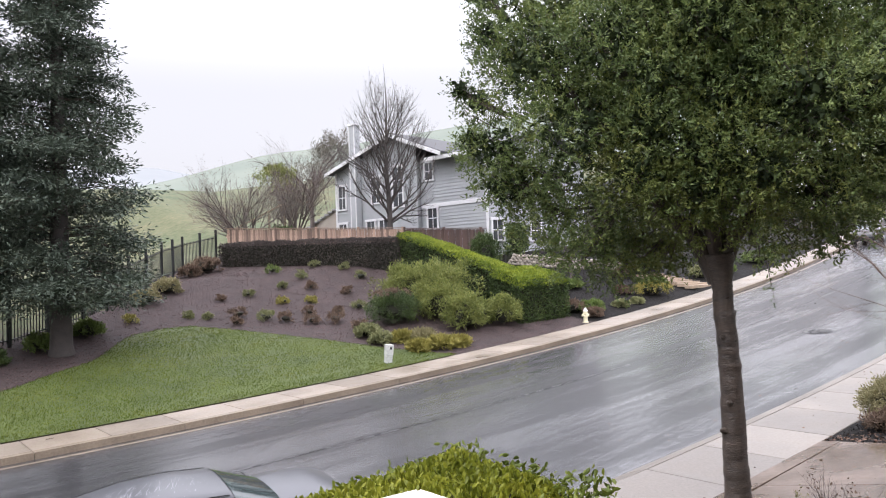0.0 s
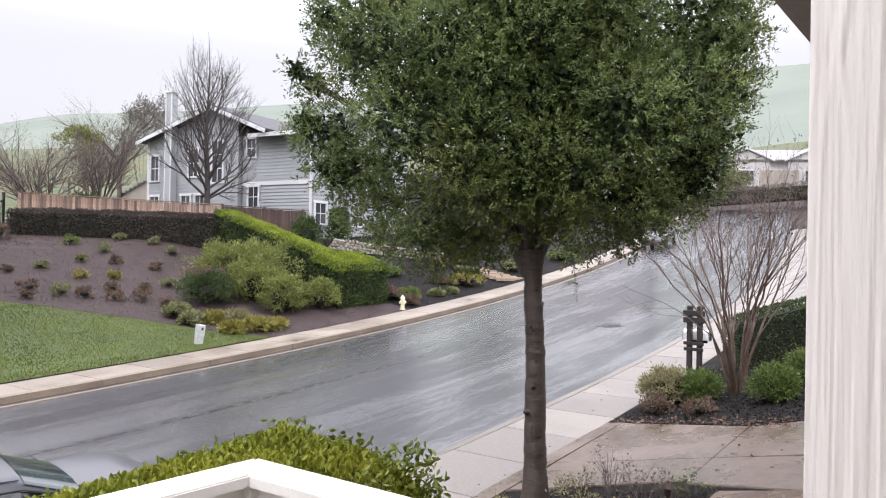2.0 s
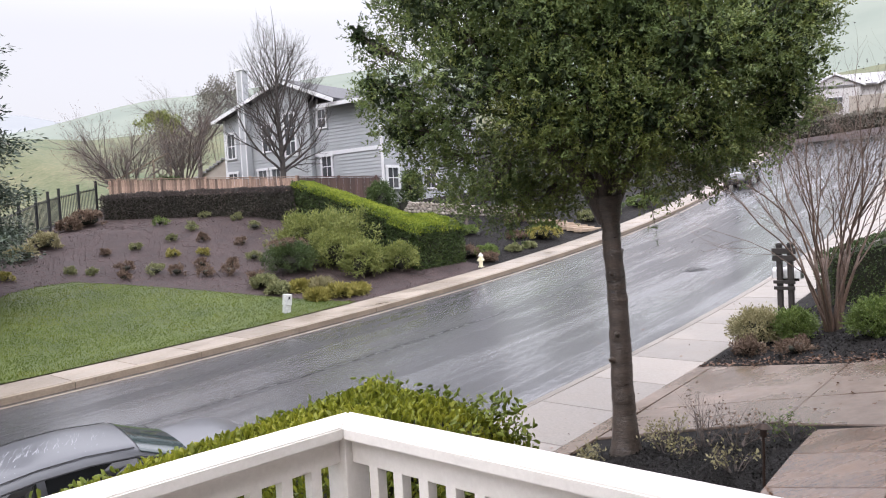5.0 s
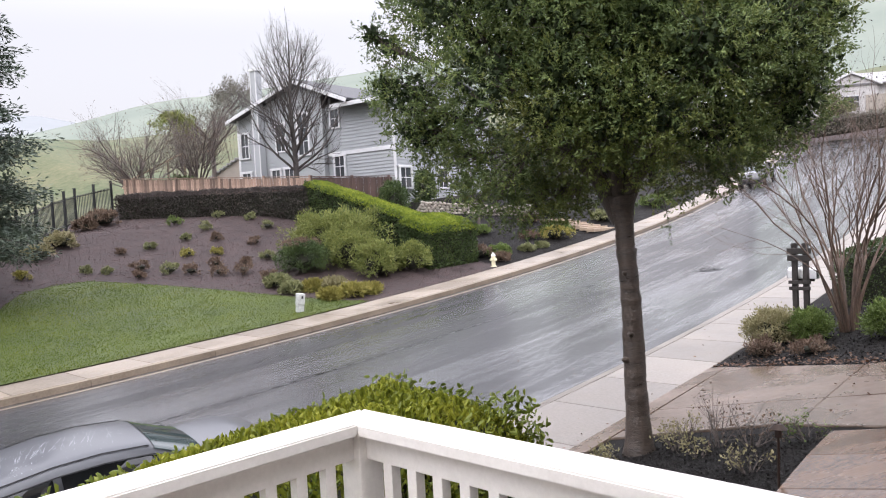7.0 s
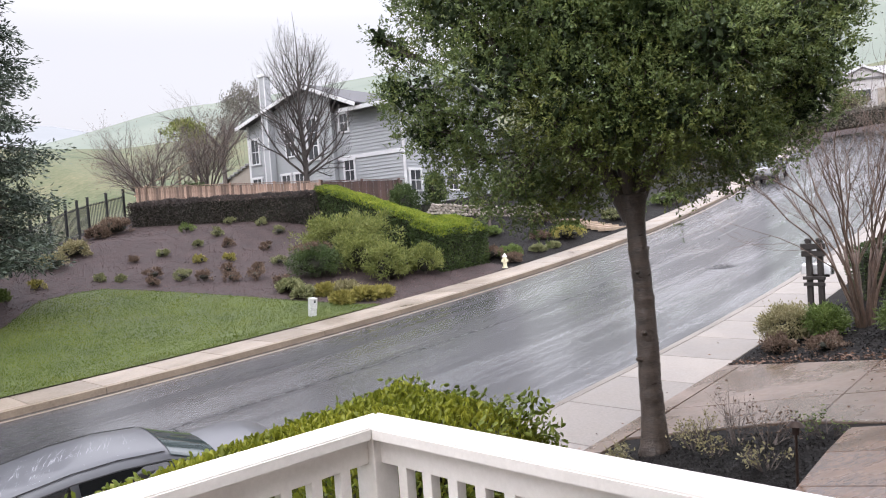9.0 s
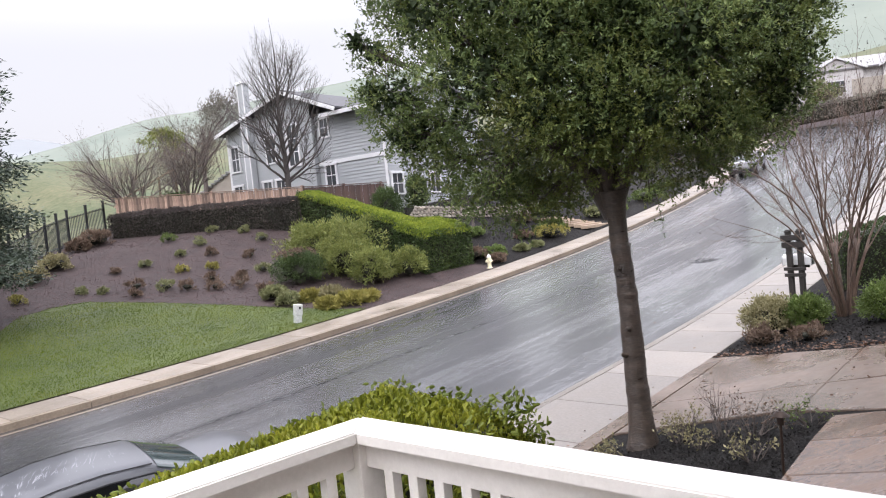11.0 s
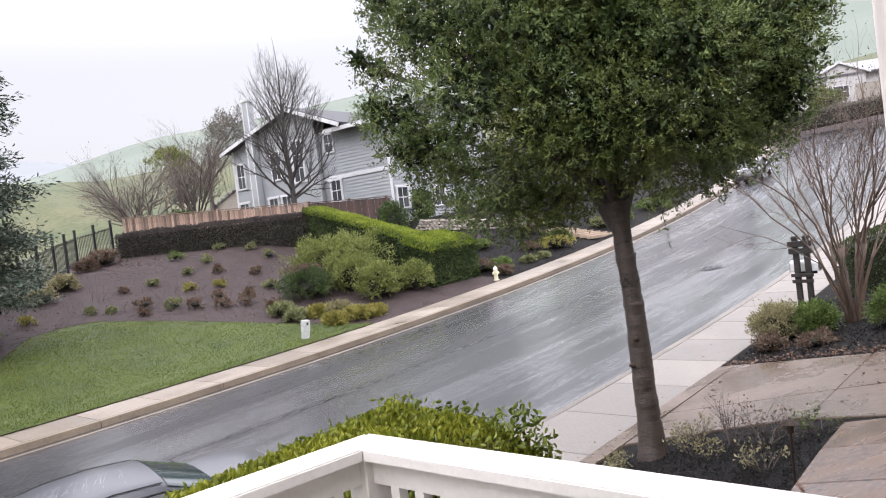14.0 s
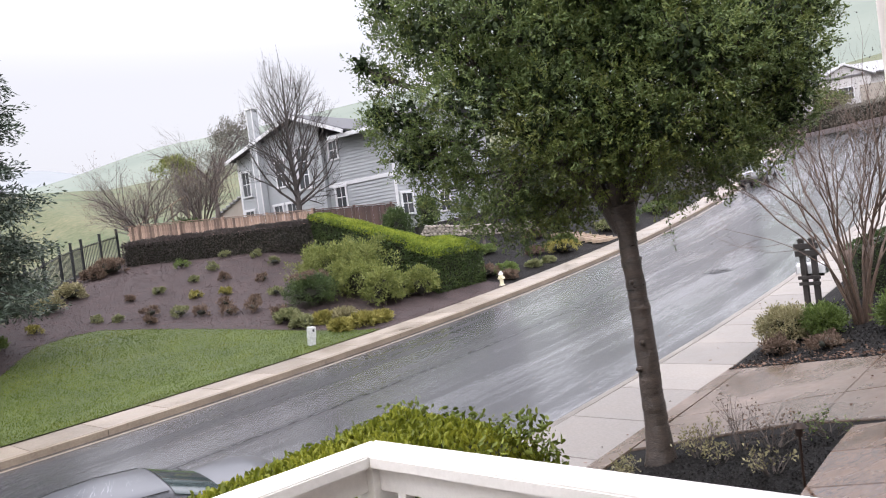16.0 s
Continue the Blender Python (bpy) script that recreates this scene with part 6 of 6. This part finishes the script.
def porch_post():
    x, y = 1.129, 1.209
    t = tagged(empty("porch_post", pose(x, y, DECK, 0, 0, 38.98)), "white rough-sawn square porch post with raised grain", "post")
    # sawn faces with real grain ridges and a knot
    n, k = 48, 70
    H = 1.19 - DECK
    w = 0.152
    verts, faces = [], []
    for side in range(4):
        rot = Matrix.Rotation(side * math.pi / 2, 4, "Z")
        b = len(verts)
        for j in range(k + 1):
            z = H * j / k
            for i in range(n + 1):
                a = (i / n - 0.5) * w
                kx, kz = a + 0.028, z - 2.03
                warp = 0.02 * math.exp(-(kx / 0.03) ** 2 - (kz / 0.09) ** 2) * (1 if kx > 0 else -1) if side == 3 else 0
                g = noise.noise(Vector(((a + warp) * 60 + side * 11, z * 1.9, 0.0))) + 0.5 * noise.noise(Vector(((a + warp) * 190, z * 2.5, side)))
                e = min(1.0, (0.5 - abs(i / n - 0.5)) * 12)
                d = 0.0042 * g * e
                if side == 3:
                    rr = math.hypot(kx, kz * 0.8)
                    d -= 0.006 * math.exp(-((rr - 0.014) / 0.004) ** 2)
                verts.append(rot @ Vector((a, -w / 2 - d - (0 if 0 < i < n else -0.0), z)))
        for j in range(k):
            for i in range(n):
                q = b + j * (n + 1) + i
                faces.append((q, q + 1, q + n + 2, q + n + 1))
    bm = bmesh.new()
    bm.from_mesh(from_lists("shaft", verts, faces))
    bmesh.ops.remove_doubles(bm, verts=bm.verts, dist=0.0005)
    bmesh.ops.recalc_face_normals(bm, faces=bm.faces)
    part("shaft", bm, M_POST, t, smooth=True)
    bm = bmesh.new()
    box(bm, (0.19, 0.19, 0.10), pose(0, 0, 0.05), 0.008)
    part("plinth", bm, M_WHITE, t)
    bm = bmesh.new()
    box(bm, (0.17, 0.17, 0.05), pose(0, 0, H - 0.022), 0.004)
    part("cap", bm, M_SOFFIT, t)


porch_post()

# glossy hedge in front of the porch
clipped_hedge("porch_hedge", CORNER @ pose(1.12, 0.58, -2.62, 0, 0, 180), 5.2, 1.1, 1.82, 1.50, 88000, 0.034, M_HEDGE, M_HEDGESIDE, "glossy bright green broad-leaved hedge in front of the porch", 71, 0.045, 0.42, 0.5, 0.0, 0.35, blunt=True)


# ---- beds, letterbox and lights on the near side ----
def letterbox():
    t = tagged(empty("letterbox_stand", put(16.3, 4.93, 0, 90)), "dark timber letterbox stand holding a white metal box", "letterbox")
    for dx in (-0.11, 0.11):
        bm = bmesh.new()
        box(bm, (0.105, 0.105, 1.52), pose(dx, 0, 0.68), 0.01)
        part("post", bm, M_BLACKWOOD, t)
        bm = bmesh.new()
        box(bm, (0.125, 0.125, 0.03), pose(dx, 0, 1.45), 0.008)
        box(bm, (0.09, 0.09, 0.025), pose(dx, 0, 1.475), 0.008)
        part("post_cap", bm, M_BLACKWOOD, t)
    for z, w, h, y in ((1.17, 0.46, 0.12, 0.07), (1.32, 0.48, 0.12, 0.07), (0.66, 0.44, 0.07, 0.07), (0.53, 0.42, 0.07, 0.07), (0.69, 0.44, 0.06, -0.18)):
        bm = bmesh.new()
        box(bm, (w, 0.05, h), pose(0, y, z), 0.008)
        part("crosspiece", bm, M_BLACKWOOD, t)
    bm = bmesh.new()
    box(bm, (0.56, 0.19, 0.13), pose(0, -0.15, 0.79), 0.015)
    cyl(bm, 0.094, 0.094, 0.555, pose(-0.2775, -0.15, 0.86, 0, 90, 0), 20)
    bx = part("letterbox", bm, M_WHITEMETAL, t, "white metal letterbox")
    for dx in (-0.29, 0.29):
        bm = bmesh.new()
        box(bm, (0.02, 0.17, 0.2), pose(dx, -0.15, 0.82), 0.006)
        part("end_door", bm, M_CHROME, bx, "grey metal end")


letterbox()


def crape_myrtle():
    m = put(13.52, 3.41)
    rng = np.random.default_rng(81)
    t = tagged(empty("crape_myrtle", m), "leafless multi-stemmed crape myrtle with smooth tan bark", "tree")
    tips = []
    for k in range(16):
        w = 2.4 * k + 0.5 * rng.random()
        out = (0.02, 0.05, 0.10, 0.16, 0.24, 0.07)[k % 6] * (0.85 + 0.3 * rng.random())
        d = Vector((math.cos(w) * out, math.sin(w) * out, 1)).normalized()
        p = Vector((math.cos(w) * 0.11, math.sin(w) * 0.11, -0.05))
        r = 0.032 - 0.010 * rng.random()
        v, f, pts = [], [], [p]
        for i in range(5):
            d = (d + Vector(rng.normal(size=3)) * 0.07 + Vector((math.cos(w), math.sin(w), 0)) * 0.03).normalized()
            pts.append(pts[-1] + d * 0.27)
        tube(v, f, pts, [r * 1.2, r, r * 0.94, r * 0.88, r * 0.82, r * 0.76], 8)
        for i in range(2):
            side = Vector(rng.normal(size=3))
            nd = (d + (side - d * side.dot(d)).normalized() * (0.12 + 0.25 * i)).normalized()
            grow(v, f, tips, rng, pts[-1 - i], nd, 1.3 + 0.5 * rng.random(), r * (0.68 - 0.22 * i), 3, 0.52, 0.04, 3, 0.64, 5, 0.15)
        linked("stem", from_lists("stem", v, f), M_MYRTLE, t, smooth=True)
    n = 900
    sel = rng.integers(0, len(tips), n)
    tagged(leaves("seed_growth", [tips[i][0] for i in sel], unit(rng, n), 0.025 + 0.015 * rng.random(n), 0.7, M_PEAR, t, seed=4), kind="stuff")


crape_myrtle()
shrub("dry_bush", put(13.0, 4.5), (0.46, 0.42, 0.32), 6000, 0.05, M_DRY, "tan and green twiggy bush in a black-mulched bed", 171, rough=0.3)
shrub("green_bush", put(13.1, 3.9), (0.34, 0.32, 0.26), 6000, 0.05, M_BUSH, "small fresh green bush in a black-mulched bed", 172, rough=0.3)
shrub("green_bush", put(12.6, 2.6), (0.33, 0.32, 0.27), 6000, 0.05, M_BUSH, "small rounded green bush by the drive", 173, rough=0.3)
shrub("green_bush", put(13.8, 2.3), (0.36, 0.36, 0.3), 5000, 0.05, M_BUSH, "small green bush behind the crape myrtle", 174, rough=0.3)
shrub("dry_bush", put(12.3, 4.4), (0.3, 0.25, 0.13), 1400, 0.05, M_RUST, "low straggling rusty bush at the bed's edge", 175, rough=0.6)
shrub("dry_bush", put(12.0, 3.6), (0.36, 0.25, 0.09), 1400, 0.05, M_RUST, "low straggling rusty bush at the bed's edge", 176, rough=0.6)
m, ln, sl = between((16.6, 4.3), (18.5, 1.2))
clipped_hedge("dark_green_hedge", m, ln, 0.9, 1.1, 1.3, 9000, 0.06, M_TOPDARK, M_TOPDARK, "dark green hedge beside the letterbox", 177, 0.08, 0.5, 0.35, sl)
shrub("large_bush", put(16.0, 0.8), (1.1, 1.1, 1.1), 9000, 0.07, M_BUSH, "large green bush behind the crape myrtle", 178, rough=0.4)


def garden_bench_box():
    t = tagged(empty("stone_planter", put(18.6, 2.2)), "grey stone pillar beside a drive", "pillar")
    bm = bmesh.new()
    box(bm, (0.6, 0.6, 1.5), pose(0, 0, 0.7), 0.02)
    part("shaft", bm, M_STONE, t)
    bm = bmesh.new()
    box(bm, (0.75, 0.75, 0.1), pose(0, 0, 1.5), 0.02)
    part("cap", bm, M_STONE, t)


garden_bench_box()


def path_light():
    x, y = 3.38, 5.62
    t = tagged(empty("path_light", pose(x, y, land(*sv(x, y)), -3, 3, 0)), "bronze path light on a thin stake", "path light")
    bm = bmesh.new()
    cyl(bm, 0.012, 0.012, 0.50, pose(0, 0, -0.02), 10)
    part("stake", bm, M_BRONZE, t)
    bm = bmesh.new()
    cyl(bm, 0.03, 0.03, 0.075, pose(0, 0, 0.44), 16)
    part("lens", bm, M_BRONZE, t)
    bm = bmesh.new()
    cyl(bm, 0.075, 0.03, 0.04, pose(0, 0, 0.51), 20)
    cyl(bm, 0.012, 0.006, 0.02, pose(0, 0, 0.55), 10)
    part("cap", bm, M_BRONZE, t)


path_light()


def twiggy(m, h, n, spread, seed, label, mat, tufts):
    rng = np.random.default_rng(seed)
    t = tagged(empty("twiggy_shrub", m), label, "shrub")
    v, f, tips = [], [], []
    for k in range(n):
        w = 2 * math.pi * rng.random()
        o = spread * (0.3 + rng.random())
        d = Vector((math.cos(w) * o, math.sin(w) * o, 1)).normalized()
        grow(v, f, tips, rng, Vector((math.cos(w) * 0.04, math.sin(w) * 0.04, -0.02)), d, h * (0.35 + 0.3 * rng.random()), 0.007, 2, 0.5, 0.05, 3, 0.6, 4, 0.14)
    tagged(linked("stemwork", from_lists("stemwork", v, f), M_TWIG, t), kind="stuff")
    sel = rng.integers(0, len(tips), tufts)
    leaves("leaves", [Vector(tips[i][0]) + Vector(rng.normal(size=3)) * 0.02 for i in sel], unit(rng, tufts) + np.array([0, 0, 0.4]), 0.028 + 0.02 * rng.random(tufts), 0.5, mat, t, seed=seed)


twiggy(put(7.32, 3.18), 0.62, 9, 0.35, 181, "upright leafless twiggy shrub in the front bed", M_RUST, 50)
twiggy(put(7.27, 2.82), 0.45, 12, 1.0, 182, "spreading leafless twiggy shrub in the front bed", M_RUST, 140)
twiggy(put(7.6, 3.7), 0.34, 12, 1.1, 183, "low tan twiggy shrub at the tree's foot", M_DRY, 160)
twiggy(put(7.25, 3.6), 0.26, 12, 1.1, 184, "low tan twiggy shrub at the tree's foot", M_DRY, 160)
twiggy(put(6.7, 4.25), 0.26, 12, 1.1, 185, "low tan twiggy shrub at the bed's edge", M_DRY, 300)
twiggy(put(7.5, 2.35), 0.28, 10, 1.3, 186, "low sprawling shrub with green tips at the bed's edge", M_BUSH, 120)
twiggy(put(6.5, 2.55), 0.26, 12, 1.0, 187, "low tan twiggy shrub in the front bed", M_DRY, 120)
twiggy(put(7.0, 3.25), 0.2, 10, 1.0, 188, "low tan twiggy shrub in the front bed", M_DRY, 90)
twiggy(put(6.1, 4.45), 0.22, 10, 1.0, 189, "low yellow-green twiggy shrub at the bed's edge", M_YELLOW, 500)
chips("black_bark_chips", lambda s, v: True, 4.2, 7.7, 2.2, 4.4, 30000, 0.024, M_DARKCHIP, "black bark chips round the tree", 14)
chips("black_bark_chips", lambda s, v: s > 11.6 - 0.36 * (5.02 - v) + 0.5 * max(0.0, 2.5 - v), 9.9, 16.5, 0.2, 4.95, 34000, 0.035, M_DARKCHIP, "black bark chips under the crape myrtle", 15)

M_LITTER = leaf_material("fallen_leaf", [(0.1, (0.05, 0.028, 0.018)), (0.6, (0.15, 0.085, 0.055)), (0.95, (0.30, 0.20, 0.14))], 0.6, 0.1, 0.3)


def litter():
    """Fallen leaves on the edge of the bed, the drive, the gutter and the road."""
    rng = np.random.default_rng(91)
    P = []
    for k in range(420):
        v = 2.0 + 3.0 * rng.random()
        s = 11.6 - 0.36 * (5.02 - v) + abs(rng.normal()) * 0.28 - 0.05
        P.append((*xy(s, v), land(s, v) + 0.045))
    for k in range(60):
        s, v = 7.8 + 3.0 * rng.random(), 0.5 + 4.0 * rng.random()
        P.append((*xy(s, v), land(s, v) + 0.036))
    for k in range(70):
        s, v = 4 + 26 * rng.random(), NEAR + 0.05 + abs(rng.normal()) * 1.3
        P.append((*xy(s, v), street_z(s, v) + 0.006))
    for k in range(110):
        s, v = 5 + 30 * rng.random(), FAR - 0.3 + 0.28 * rng.random()
        P.append((*xy(s, v), street_z(s, v) + 0.012))
    for k in range(40):
        s, v = 3 + 15 * rng.random(), 5.1 + 1.2 * rng.random()
        P.append((*xy(s, v), land(s, v) + 0.018))
    n = len(P)
    D = unit(rng, n) * np.array([1, 1, 0.2])
    tagged(leaves("fallen_leaves", P, D, 0.05 * (0.6 + 0.8 * rng.random(n)), 0.6, M_LITTER, None, fold=0.08, seed=92, face=np.tile(np.array([0.0, 0.0, 1.0]), (n, 1))), "wet brown fallen leaves on drive, pavement and gutter", "leaves", kind="stuff")


litter()

# ---- slabs of the pavements and the drive ----
def slab_top(s, v):
    return land(s, v) + 0.012


def lay(parent, s0, s1, step, v0, v1, mat, name="slab", z_of=None):
    s = s0
    while s < s1:
        e = min(s + step, s1)
        k = 0.008
        prism(name, [(s + k, v0), (e - k, v0), (e - k, v1), (s + k, v1)], z_of or slab_top, 0.30, mat, parent)
        s = e


lay(pavement_far, -30, 72, 1.5, FAR + 0.22, WALK_FAR, M_WALK)
lay(curb_far, -30, 72, 3.0, FAR + 0.02, FAR + 0.212, M_CURB, "kerbstone", lambda s, v: street_z(s, v) + 0.14)
lay(pavement_near, -30, 60, 1.5, WALK_NEAR, NEAR - 0.42, M_CONC)
lay(curb_near, -30, 60, 3.0, NEAR - 0.414, NEAR - 0.02, M_CONC, "kerbstone", lambda s, v: street_z(s, v) + 0.006 + 0.136 * min(1, (NEAR - 0.02 - v) / 0.3))

drive = tagged(empty("driveway", Matrix.Identity(4)), "wet tan concrete drive with straight joints", "drive", kind="structure")


def drive_top(s, v):
    return land(s, v) + 0.03


# the drive's slabs between the two beds
prism("slab", [(6.9, 4.72), (11.5, 4.72), (11.55, 5.03), (6.7, 5.03)], drive_top, 0.15, M_DRIVE, drive)
prism("slab", [(8.05, 2.62), (9.0, 2.6), (9.0, 4.71), (7.75, 4.71)], drive_top, 0.15, M_DRIVE, drive)
prism("slab", [(9.01, 2.6), (10.65, 2.55), (11.45, 4.71), (9.01, 4.71)], drive_top, 0.15, M_DRIVE, drive)
prism("slab", [(9.01, 1.06), (11.0, 1.06), (10.64, 2.54), (9.01, 2.59)], drive_top, 0.15, M_DRIVE, drive)
prism("slab", [(9.01, 0.2), (11.2, 0.2), (11.0, 1.05), (9.01, 1.05)], drive_top, 0.15, M_DRIVE, drive)
prism("slab", [(7.6, 0.9), (9.0, 0.9), (9.0, 2.59), (7.95, 2.61)], drive_top, 0.15, M_DRIVE, drive)
prism("slab", [(9.01, -3.0), (11.6, -3.0), (11.2, 0.19), (9.01, 0.19)], drive_top, 0.15, M_DRIVE, drive)
prism("slab", [(7.6, -3.0), (9.0, -3.0), (9.0, 0.89), (7.6, 0.89)], drive_top, 0.15, M_DRIVE, drive)
walkway = tagged(empty("walkway", Matrix.Identity(4)), "wet brown stamped-concrete path to the porch", "path", kind="structure")
for a in range(6):
    s0 = 3.1 + 0.75 * a
    v_in = 2.17
    prism("slab", [(s0 + 0.006, 1.25), (s0 + 0.744, 1.25), (s0 + 0.744, v_in), (s0 + 0.006, v_in)], lambda s, v: land(s, v) + 0.045, 0.15, M_STAMP, walkway)
    prism("slab", [(s0 + 0.006, 0.3), (s0 + 0.744, 0.3), (s0 + 0.744, 1.238), (s0 + 0.006, 1.238)], lambda s, v: land(s, v) + 0.045, 0.15, M_STAMP, walkway)
